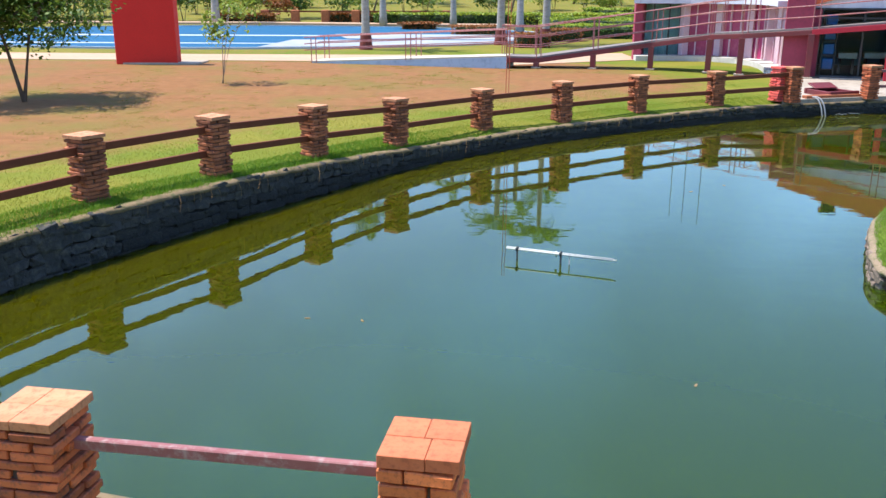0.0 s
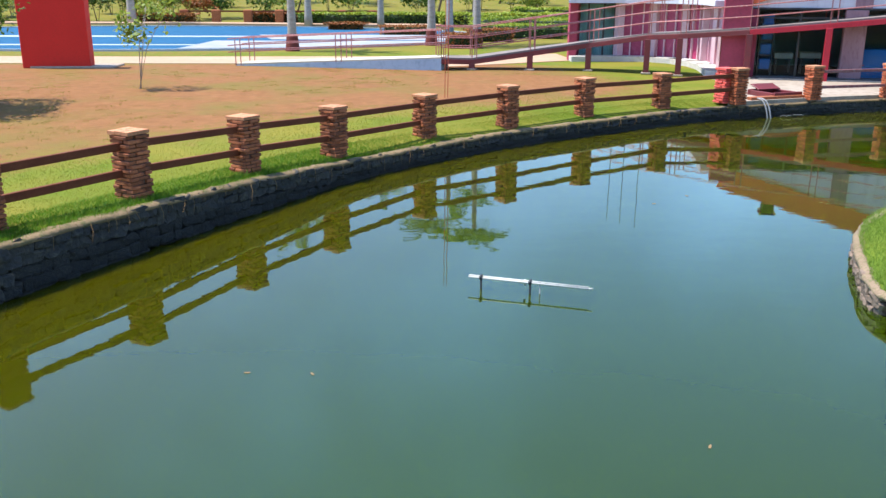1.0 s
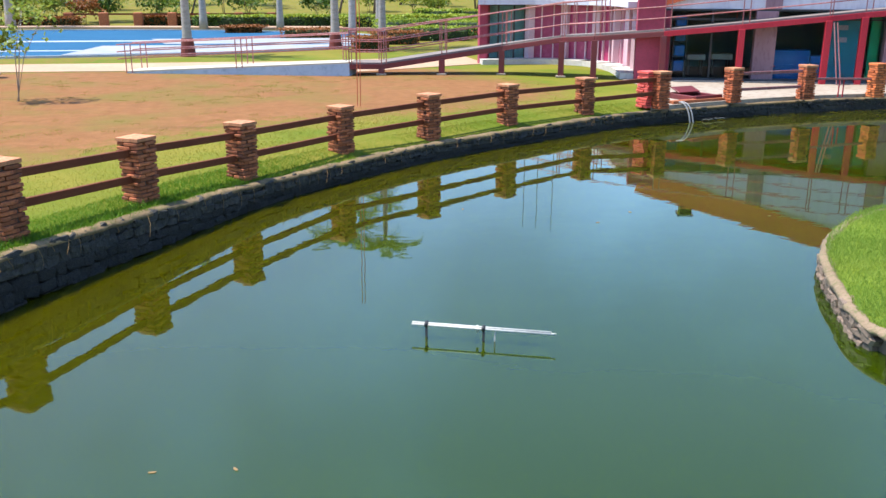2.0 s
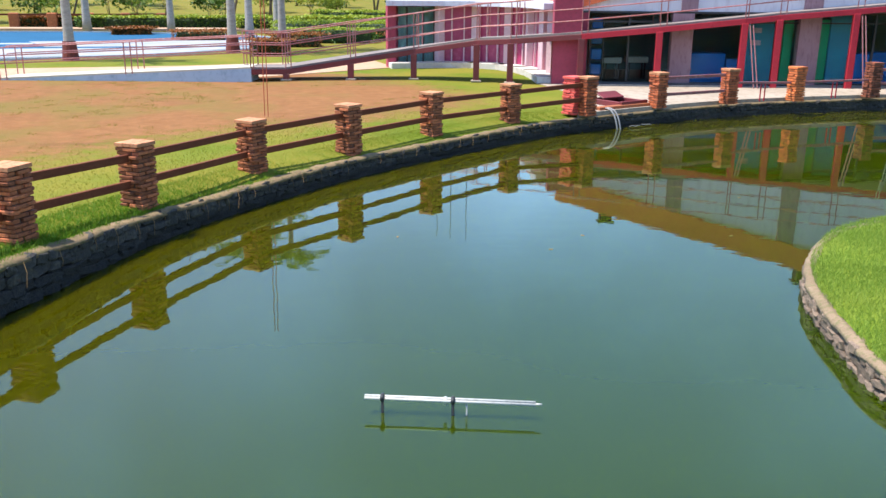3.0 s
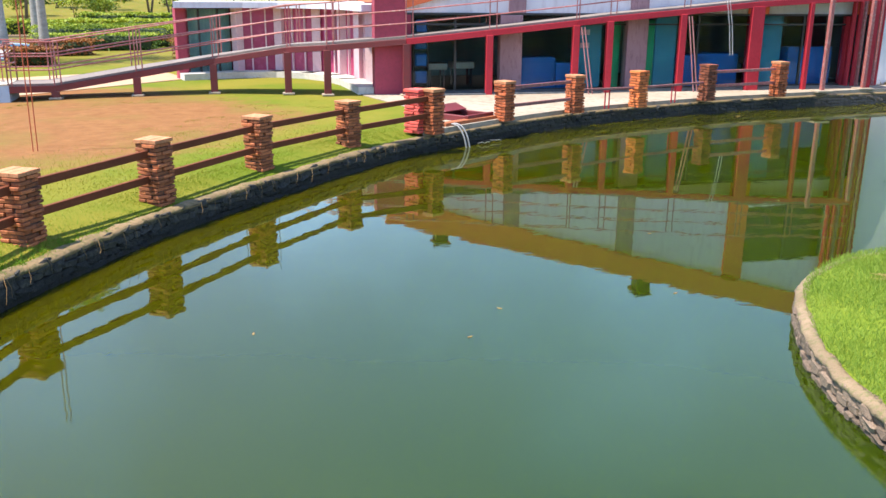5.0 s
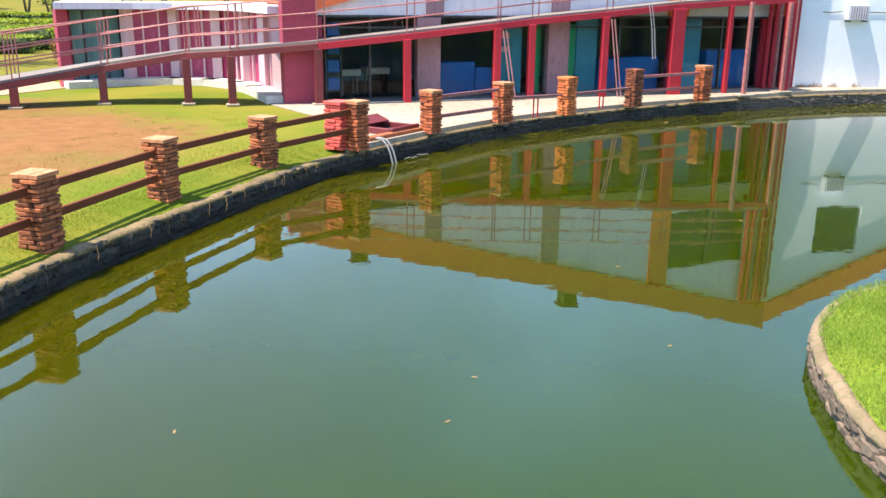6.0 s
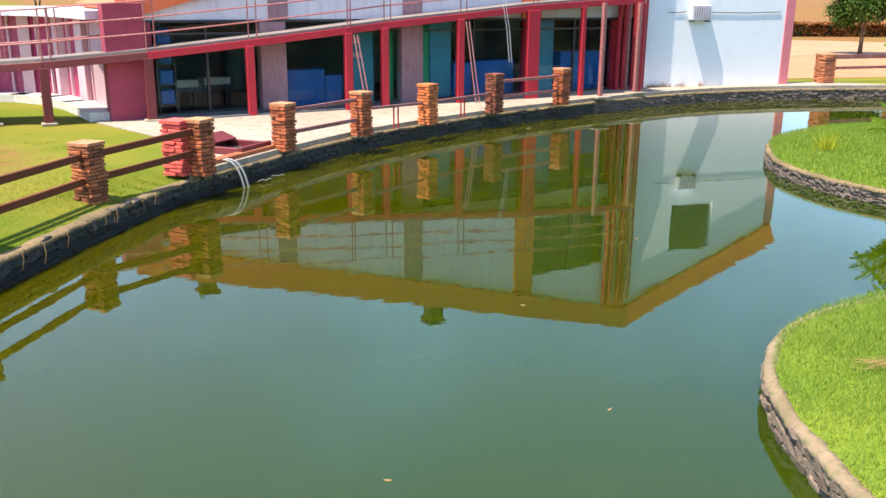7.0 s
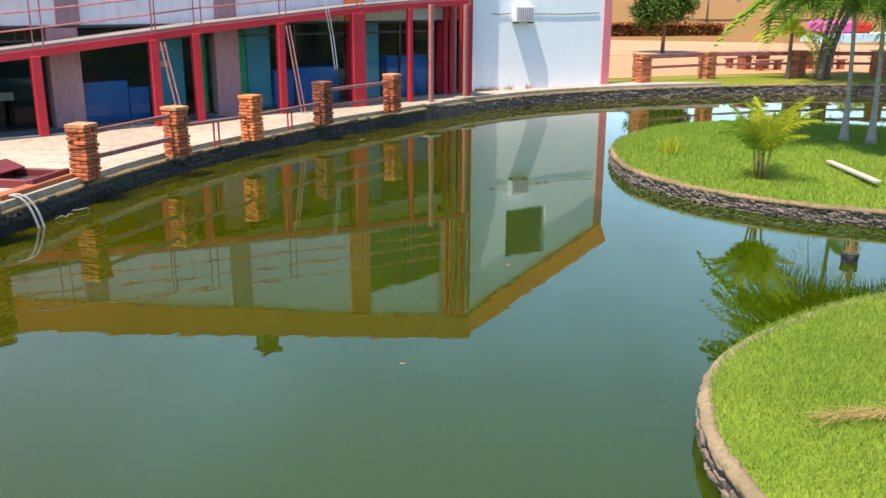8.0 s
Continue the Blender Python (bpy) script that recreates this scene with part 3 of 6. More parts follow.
# ---------------------------------------------------------------- terrace
TERR = [(x, y) for x, y in spline(BANK[9:22], 0.5)[1:]]
TERR_BACK = [(34.6, 22.7), (28.4, 27.1), (12.3, 31.6), (10.9, 31.0), (10.7, 27.6), (9.9, 25.9), (9.35, 24.6)]


M_TERRACE = surface("stained_terrace_screed", (0.395, 0.33, 0.258), (0.32, 0.255, 0.19), (0.20, 0.15, 0.11), 0.45, 5, 0.9, 0.3, 0.01)


def make_terrace():
    fr = [tuple(np.array(p) + (CENTRE - np.array(p)) * -0.002) for p in TERR]
    bm = prism(bmesh.new(), fr + TERR_BACK, G - 0.3, G + 0.022)
    tagged(obj("pavement_terrace", bm, M_TERRACE), "pale sunlit concrete terrace along the pond", "pavement", kind="structure")


make_terrace()


# ---------------------------------------------------------------- access ramp
RAMP = [(1.8, 33.5, 0.71), (2.95, 33.62, 0.68), (5.08, 33.4, 1.00), (7.2, 33.15, 1.32), (9.05, 32.0, 1.67), (9.95, 31.2, 1.75), (11.94, 30.11, 1.94), (14.25, 29.3, 2.18), (16.75, 28.45, 2.46), (17.83, 28.2, 2.58),
        (20.11, 27.49, 2.79), (22.5, 26.74, 3.03), (24.27, 26.16, 3.15), (26.4, 25.4, 3.26)]
WIDTH = 1.25


def ramp_sides():
    pts = [Vector(p) for p in RAMP]
    out = []
    for i, p in enumerate(pts):
        d = pts[min(i + 1, len(pts) - 1)] - pts[max(i - 1, 0)]
        n = Vector((-d.y, d.x, 0)).normalized()
        out.append((p, p + n * WIDTH))
    return out


SIDES = ramp_sides()


def make_ramp():
    root = empty("access_ramp", pose(RAMP[0][0], RAMP[0][1], G))
    inv = root.matrix_world.inverted()
    tagged(root, "long raised access ramp of maroon steel with a grey deck", "ramp")

    def put(name, bm, mat, label="", up=None):
        bmesh.ops.transform(bm, matrix=inv, verts=bm.verts)
        return part(name, bm, mat, up or root, label)

    bm = bmesh.new()
    rows = []
    for a, b in SIDES:
        rows.append([bm.verts.new(q + Vector((0, 0, dz))) for q, dz in ((a, 0.20), (b, 0.20), (b, 0.14), (a, 0.14))])
    for r, s in zip(rows, rows[1:]):
        for k in range(4):
            bm.faces.new((r[k], r[(k + 1) % 4], s[(k + 1) % 4], s[k]))
    bm.faces.new(rows[0][::-1])
    bm.faces.new(rows[-1])
    bmesh.ops.recalc_face_normals(bm, faces=bm.faces)
    put("deck", bm, M_DECK, "weathered grey ramp deck")
    for (a, b), (c, d), k in zip(SIDES, SIDES[1:], range(99)):
        for p, q in ((a, c), (b, d)):
            put("edge_beam", bar(bmesh.new(), p + Vector((0, 0, 0.05)), q + Vector((0, 0, 0.05)), 0.09, 0.17, 0.006), M_RED if k > 5 else M_MAROON, "red painted edge beam")
    for i, (a, b) in enumerate(SIDES[1:], 1):
        w = {11: 0.42, 12: 0.13}.get(i, 0.20)
        for p in (a,):
            col = put("column", boxed((w, 0.16, p.z - G + 0.02), pose(p.x, p.y, G + (p.z - G) / 2 - 0.02, 0, 0, -18), 0.008), M_RED if i > 6 else M_MAROON, "red painted ramp column")
            if i < 7:
                put("footing", boxed((0.34, 0.28, 0.06), pose(p.x, p.y, G + 0.035, 0, 0, -18), 0.012), M_CONC, "small pale concrete footing", col)
    # handrails on both sides
    for s in (0, 1):
        for lift in (1.30, 0.92, 0.56):
            put("handrail", tube(bmesh.new(), [r[s] + Vector((0, 0, lift)) for r in SIDES], 0.022, 6), M_RAILP, "thin faded red handrail")
        for i in range(len(SIDES) - 1):
            p, q = SIDES[i][s], SIDES[i + 1][s]
            for f in (0.0, 0.08):
                b = p.lerp(q, f)
                put("baluster", tube(bmesh.new(), [b + Vector((0, 0, 0.1)), b + Vector((0, 0, 1.30))], 0.018, 6), M_RAILP)


make_ramp()


def make_ramp_start():
    a, b = Vector((-6.05, 35.55, G)), Vector((1.8, 33.45, G))
    d = (b - a).normalized()
    n = Vector((-d.y, d.x, 0)) * 1.3
    bm = bmesh.new()
    q = [bm.verts.new(v) for v in (a + Vector((0, 0, -0.1)), b + Vector((0, 0, -0.1)), b + n + Vector((0, 0, -0.1)), a + n + Vector((0, 0, -0.1)), a + Vector((0, 0, 0.03)), b + Vector((0, 0, 0.43)), b + n + Vector((0, 0, 0.43)), a + n + Vector((0, 0, 0.03)))]
    for f in ((0, 1, 5, 4), (1, 2, 6, 5), (2, 3, 7, 6), (3, 0, 4, 7), (3, 2, 1, 0)):
        bm.faces.new([q[k] for k in f])
    root = empty("ramp_foot", pose(*a))
    bmesh.ops.transform(bm, matrix=root.matrix_world.inverted(), verts=bm.verts)
    top = bmesh.new()
    e = Vector((0, 0, 0.03))
    t = [top.verts.new(v) for v in (a + e, b + Vector((0, 0, 0.43)), b + n + Vector((0, 0, 0.43)), a + n + e)]
    top.faces.new(t)
    r = bmesh.ops.extrude_face_region(top, geom=top.faces[:])
    bmesh.ops.translate(top, vec=(0, 0, 0.05), verts=[v for v in r["geom"] if isinstance(v, bmesh.types.BMVert)])
    bmesh.ops.recalc_face_normals(top, faces=top.faces)
    bmesh.ops.transform(top, matrix=root.matrix_world.inverted(), verts=top.verts)
    part("side_wall", bm, M_RAMPW, root, "blue-grey plastered ramp wall")
    part("screed", top, M_CREAM, root, "cream sloping ramp surface")
    inv = root.matrix_world.inverted()
    for s in (Vector((0, 0, 0)), n):
        for lift in (1.0, 0.75, 0.50):
            bm = tube(bmesh.new(), [a - d * 0.3 + s + Vector((0, 0, lift)), a + s + Vector((0, 0, lift + 0.03)), b + s + Vector((0, 0, lift + 0.45))], 0.022, 6)
            bmesh.ops.transform(bm, matrix=inv, verts=bm.verts)
            part("handrail", bm, M_RAILP, root, "thin faded red handrail")
        for k in range(3):
            for off in (0.0, 0.22):
                f = min(k / 2 + off / 8.5, 1)
                p = a.lerp(b, f) + s + Vector((0, 0, 0.45 * f))
                bm = tube(bmesh.new(), [p, p + Vector((0, 0, 1.0))], 0.02, 6)
                bmesh.ops.transform(bm, matrix=inv, verts=bm.verts)
                part("baluster", bm, M_RAILP, root)
    tagged(root, "solid ramp foot with blue-grey side and cream top", "ramp")


make_ramp_start()

# ---------------------------------------------------------------- main building
FA, FB = Vector((12.15, 30.95, G)), Vector((27.95, 26.2, G))
FD = (FB - FA).normalized()
FN = Vector((FD.y, -FD.x, 0))      # towards the pond
FL = (FB - FA).length
FC = Vector((32.82, 23.35, G))
ANG_F = math.degrees(math.atan2(FD.y, FD.x))


def on_facade(s, out=0.0, z=0.0):
    p = FA + FD * s + FN * out
    return Vector((p.x, p.y, G + z))


def roof_z(s):
    return 2.47 + 0.282 * s


def facade_box(bm, s0, s1, z0, z1, out0, out1, bevel=0.0):
    a = on_facade((s0 + s1) / 2, (out0 + out1) / 2, (z0 + z1) / 2)
    return box(bm, (s1 - s0, out1 - out0, z1 - z0), pose(*a, 0, 0, ANG_F), bevel)


M_CORNER = surface("rose_paint", (0.72, 0.20, 0.23), (0.66, 0.18, 0.20), (0.60, 0.20, 0.22), 1, 10, 0.7, 0.1)
# teal wall colour lowered so the room looks shaded
M_ROOM = surface("teal_room_wall_in_shade", (0.10, 0.19, 0.22), (0.14, 0.25, 0.28), None, 0.6, 6, 0.8, 0.05)


def make_main():
    root = empty("pavilion_building", pose(*FA))
    inv = root.matrix_world.inverted()
    tagged(root, "white pavilion with dark glazed ground floor and sloping terracotta roof edge", "building")

    def put(name, bm, mat, label="", up=None):
        bmesh.ops.transform(bm, matrix=inv, verts=bm.verts)
        return part(name, bm, mat, up or root, label)

    # upper wall under the rising roofline, with its windows cut as gaps between panels
    def slab(s0, s1, z0, z1l, z1r, o0, o1):
        bm = bmesh.new()
        lo = [on_facade(s, o, z0) for s, o in ((s0, o1), (s1, o1), (s1, o0), (s0, o0))]
        hi = [on_facade(s, o, z) for s, o, z in ((s0, o1, z1l), (s1, o1, z1r), (s1, o0, z1r), (s0, o0, z1l))]
        v = [bm.verts.new(p) for p in lo + hi]
        for f in ((0, 1, 5, 4), (1, 2, 6, 5), (2, 3, 7, 6), (3, 0, 4, 7), (4, 5, 6, 7), (3, 2, 1, 0)):
            bm.faces.new([v[k] for k in f])
        bmesh.ops.recalc_face_normals(bm, faces=bm.faces)
        return bm

    put("floor_band", facade_box(bmesh.new(), 0.0, FL, 2.28, 2.34, -0.2, 0.05), M_FRAME, "dark beam over the glazing")
    cuts = [0.0, 3.2, 6.6, 11.45, 12.15, 15.37, FL]
    for k, (s0, s1) in enumerate(zip(cuts, cuts[1:])):
        z0 = 2.34
        if k in (3,):
            put("pilaster", slab(s0, s1, z0, roof_z(s0) - 0.1, roof_z(s1) - 0.1, -0.2, 0.1), M_TERRA, "terracotta pilaster")
        elif k == 4:
            put("upper_wall", slab(s0, s1, z0, 3.2, 3.2, -0.2, 0.0), M_UPPER)
            put("upper_wall", slab(s0, s1, 5.2, roof_z(s0), roof_z(s1), -0.2, 0.0), M_UPPER)
            # added sheet: the unlit room behind the window, as dark colour
            put("gloom_sheet", facade_box(bmesh.new(), s0 - 0.1, s1 + 0.1, 3.1, 5.3, -0.5, -0.44), M_GLOOM)
            w = put("upper_window", facade_box(bmesh.new(), s0, s1, 3.2, 5.2, -0.12, -0.09), M_GLASS, "wide dark upper window")
            put("window_frame", facade_box(bmesh.new(), s0 + 1.6, s0 + 1.68, 3.2, 5.2, -0.14, -0.05), M_FRAME, "", w)
        else:
            put("upper_wall", slab(s0, s1, z0, roof_z(s0), roof_z(s1), -0.2, 0.0), M_UPPER, "white upper wall")
    for s0, w in ((3.36, 0.53), (7.33, 0.6), (15.5, 0.85)):
        put("pilaster", slab(s0, s0 + w, 2.34, roof_z(s0), roof_z(s0 + w), 0.0, 0.07), M_LILAC if s0 < 10 else M_TERRA, "pilaster")
    # sloping fascia
    put("roof_fascia", bar(bmesh.new(), on_facade(-0.4, 0.12, roof_z(-0.4) + 0.34), on_facade(FL + 0.1, 0.12, roof_z(FL + 0.1) + 0.34), 0.12, 0.76), M_TERRA, "sloping terracotta roof edge")
    # white end wall with its window
    d2 = (FC - FB).normalized()
    n2 = Vector((d2.y, -d2.x, 0))
    L2 = (FC - FB).length

    def end_slab(s0, s1, z0, za, zb, o0, o1):
        bm = bmesh.new()
        pt = lambda s, o, z: Vector((*(FB + d2 * s + n2 * o).xy, G + z))
        v = [bm.verts.new(p) for p in (pt(s0, o1, z0), pt(s1, o1, z0), pt(s1, o0, z0), pt(s0, o0, z0), pt(s0, o1, za), pt(s1, o1, zb), pt(s1, o0, zb), pt(s0, o0, za))]
        for f in ((0, 1, 5, 4), (1, 2, 6, 5), (2, 3, 7, 6), (3, 0, 4, 7), (4, 5, 6, 7), (3, 2, 1, 0)):
            bm.faces.new([v[k] for k in f])
        bmesh.ops.recalc_face_normals(bm, faces=bm.faces)
        return bm

    ez = lambda s: 6.97 - 0.444 * s
    w0, w1, z0, z1 = 1.65, 3.35, 3.36, 5.06
    put("end_wall", end_slab(0, w0, 0, ez(0), ez(w0), -0.2, 0), M_WHITE, "white sunlit plaster end wall")
    put("end_wall", end_slab(w0, w1, 0, z0, z0, -0.2, 0), M_WHITE)
    put("end_wall", end_slab(w0, w1, z1, ez(w0), ez(w1), -0.2, 0), M_WHITE)
    put("end_wall", end_slab(w1, L2, 0, ez(w1), ez(L2), -0.2, 0), M_WHITE)
    put("end_window", end_slab(w0, w1, z0, z1, z1, -0.14, -0.11), M_GLASS, "dark square window high in the white wall")
    # added dark sheet in place of the shaded space inside
    put("gloom_sheet", end_slab(w0 - 0.1, w1 + 0.1, z0 - 0.1, z1 + 0.1, z1 + 0.1, -0.42, -0.36), M_GLOOM)
    put("corner_strip", end_slab(L2 - 0.02, L2 + 0.33, 0, ez(L2), ez(L2), -0.22, 0.04), M_CORNER, "pink painted corner strip")
    pa, pb = FB + n2 * 0.12 - d2 * 0.3, FC + n2 * 0.12 + d2 * 0.35
    put("roof_fascia", bar(bmesh.new(), Vector((pa.x, pa.y, G + ez(-0.3) + 0.34)), Vector((pb.x, pb.y, G + ez(L2 + 0.35) + 0.34)), 0.12, 0.75), M_TERRA)
    # cluster of red pipes and posts at the inner corner
    for k, (s, o, r) in enumerate(((FL - 1.25, 0.22, 0.08), (FL - 1.05, 0.28, 0.07), (FL - 0.86, 0.22, 0.08), (FL - 0.66, 0.30, 0.06), (FL - 0.46, 0.24, 0.08), (FL - 0.27, 0.30, 0.06), (FL - 0.12, 0.22, 0.07))):
        p = on_facade(s, o)
        put("corner_post", tube(bmesh.new(), [p, p + Vector((0, 0, 6.6))], r, 8), M_RED if k % 3 != 2 else M_RAILP, "red steel corner post")
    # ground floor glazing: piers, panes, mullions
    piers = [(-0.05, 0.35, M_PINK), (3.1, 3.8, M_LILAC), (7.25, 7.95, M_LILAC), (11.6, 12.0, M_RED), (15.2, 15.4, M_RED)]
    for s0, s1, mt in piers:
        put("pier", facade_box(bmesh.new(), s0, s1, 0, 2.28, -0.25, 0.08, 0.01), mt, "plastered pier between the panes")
    gaps = [(0.35, 3.1), (3.8, 7.25), (7.95, 11.6), (12.0, 15.2)]
    for s0, s1 in gaps:
        n = 2 if s1 - s0 < 3.7 else 3
        for i in range(n):
            a, b = s0 + (s1 - s0) * i / n, s0 + (s1 - s0) * (i + 1) / n
            g = put("pane", facade_box(bmesh.new(), a + 0.03, b - 0.03, 0.08, 2.27, -0.1, -0.085), M_GLASS, "dark tinted glass pane")
            g.visible_shadow = False
            put("mullion", facade_box(bmesh.new(), a - 0.03, a + 0.03, 0.05, 2.28, -0.13, -0.05), M_FRAME)
        put("sill_rail", facade_box(bmesh.new(), s0, s1, 0.0, 0.07, -0.14, -0.04), M_FRAME)
        put("head_rail", facade_box(bmesh.new(), s0, s1, 1.98, 2.03, -0.13, -0.055), M_FRAME)
    # room behind the glass, its colours darkened for the shade inside, and the roof
    back = 5.5
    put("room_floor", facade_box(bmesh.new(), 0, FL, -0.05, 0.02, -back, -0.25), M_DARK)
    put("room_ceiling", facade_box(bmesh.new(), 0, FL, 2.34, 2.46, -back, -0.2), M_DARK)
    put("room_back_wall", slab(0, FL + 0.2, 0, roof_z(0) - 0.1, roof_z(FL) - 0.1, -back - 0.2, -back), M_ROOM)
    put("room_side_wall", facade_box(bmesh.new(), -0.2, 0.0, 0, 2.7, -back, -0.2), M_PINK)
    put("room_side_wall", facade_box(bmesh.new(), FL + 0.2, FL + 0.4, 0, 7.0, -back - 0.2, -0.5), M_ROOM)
    put("roof", bar(bmesh.new(), on_facade(-0.4, -2.85, roof_z(-0.4) + 0.3), on_facade(FL + 0.3, -2.85, roof_z(FL) + 0.35), 5.7, 0.12), M_TERRA, "terracotta roof")
    return root


make_main()


def crate_thing(name, s, out, w, d, h, mat, label, cat):
    p = on_facade(s, out)
    bm = boxed((w, d, h), pose(0, 0, h / 2), 0.02)
    for k in range(3):
        box(bm, (w * 1.01, d * 1.01, 0.03), pose(0, 0, h * (0.2 + 0.3 * k)), 0.004)
    ob = obj(name, bm, mat)
    ob.matrix_world = pose(p.x, p.y, G + 0.02, 0, 0, ANG_F)
    tagged(ob, label, cat)


for s, w, h in ((4.45, 1.25, 0.98), (5.35, 0.5, 0.8), (9.75, 0.9, 1.0), (10.75, 1.5, 1.05), (14.2, 1.7, 1.25)):
    crate_thing("storage_bin", s, -0.7, w, 0.6, h, M_BLUE, "blue plastic storage bin behind the glass", "bin")
crate_thing("display_board", 7.08, -0.45, 0.32, 0.08, 2.1, M_GREENB, "green display board inside the glazed room", "board")
crate_thing("display_board", 8.2, -0.45, 0.45, 0.08, 2.1, M_GREENB, "green display board inside the glazed room", "board")
for s, w, h in ((6.15, 0.95, 2.3), (8.85, 0.75, 2.25), (12.6, 1.0, 2.3)):
    crate_thing("display_board", s, -0.5, w, 0.08, h, M_TEAL, "teal display board inside the glazed room", "board")
for s, z in ((6.05, 1.75), (6.05, 1.35)):
    n = obj("notice", boxed((0.3, 0.012, 0.16), pose(*on_facade(s, -0.44, z), 0, 0, ANG_F), 0.002), M_PALEPINK)
    tagged(n, "small pale notice on the teal board", "notice", group="notices")


def make_cafe_table(q, out, w):
    root = empty("covered_table", pose(*on_facade(q, out, 0.02), 0, 0, ANG_F))
    part("tabletop", boxed((w, 0.62, 0.05), pose(0, 0, 0.73), 0.015), M_CLOTH, root)
    part("tablecloth", boxed((w + 0.03, 0.65, 0.20), pose(0, 0, 0.655), 0.02), M_CLOTH, root, "pale hanging cloth")
    for sx in (-1, 1):
        for sy in (-1, 1):
            part("leg", boxed((0.05, 0.05, 0.6), pose(sx * (w / 2 - 0.08), sy * 0.24, 0.3), 0.005), M_FRAME, root)
    tagged(root, "low table under a pale cloth inside the glazed room", "table", group="covered tables")


def make_room_chair(q, out):
    root = empty("plastic_chair", pose(*on_facade(q, out, 0.02), 0, 0, ANG_F + 15))
    part("seat", boxed((0.42, 0.42, 0.04), pose(0, 0, 0.44), 0.012), M_RED, root)
    part("backrest", boxed((0.40, 0.03, 0.42), pose(0, 0.21, 0.70, 8, 0, 0), 0.012), M_RED, root)
    for sx in (-1, 1):
        for sy in (-1, 1):
            part("leg", tube(bmesh.new(), [(sx * 0.17, sy * 0.17, 0.43), (sx * 0.20, sy * 0.20, 0.0)], 0.016, 6), M_RED, root)
    tagged(root, "red plastic chair behind the glass", "chair", group="red chairs")


M_CLOTH = surface("pale_cloth", (0.62, 0.56, 0.46), (0.52, 0.47, 0.39), None, 2, 14, 0.9, 0.2)
for q, out, w in ((1.45, -1.5, 0.6), (2.4, -1.9, 0.7), (13.4, -2.4, 0.8)):
    make_cafe_table(q, out, w)
for q, out in ((3.98, -0.62), (4.3, -1.5), (9.2, -1.2)):
    make_room_chair(q, out)


def make_rack():
    root = empty("bottle_rack", pose(*on_facade(0.72, -0.36), 0, 0, ANG_F))
    for sx in (-0.22, 0.22):
        part("upright", boxed((0.04, 0.25, 2.0), pose(sx, 0, 1.0)), M_FRAME, root)
    for k in range(4):
        part("shelf", boxed((0.44, 0.26, 0.03), pose(0, 0, 0.25 + 0.5 * k)), M_FRAME, root)
        part("blue_box", boxed((0.36, 0.22, 0.36), pose(0, 0, 0.45 + 0.5 * k), 0.03), M_BLUE, root, "bright blue plastic box")
    tagged(root, "narrow rack of bright blue boxes beside the glass", "rack")


make_rack()


# ---------------------------------------------------------------- pink wing
M_SCREEN = surface("grey_green_blind", (0.40, 0.55, 0.53), (0.15, 0.30, 0.33), (0.62, 0.70, 0.66), 1.2, 5, 0.6, 0.1, stretch=(1, 1, 0.15))


M_PLINTH = surface("white_plinth", (0.66, 0.62, 0.56), (0.58, 0.53, 0.47), (0.46, 0.41, 0.36), 0.8, 9, 0.85, 0.15)


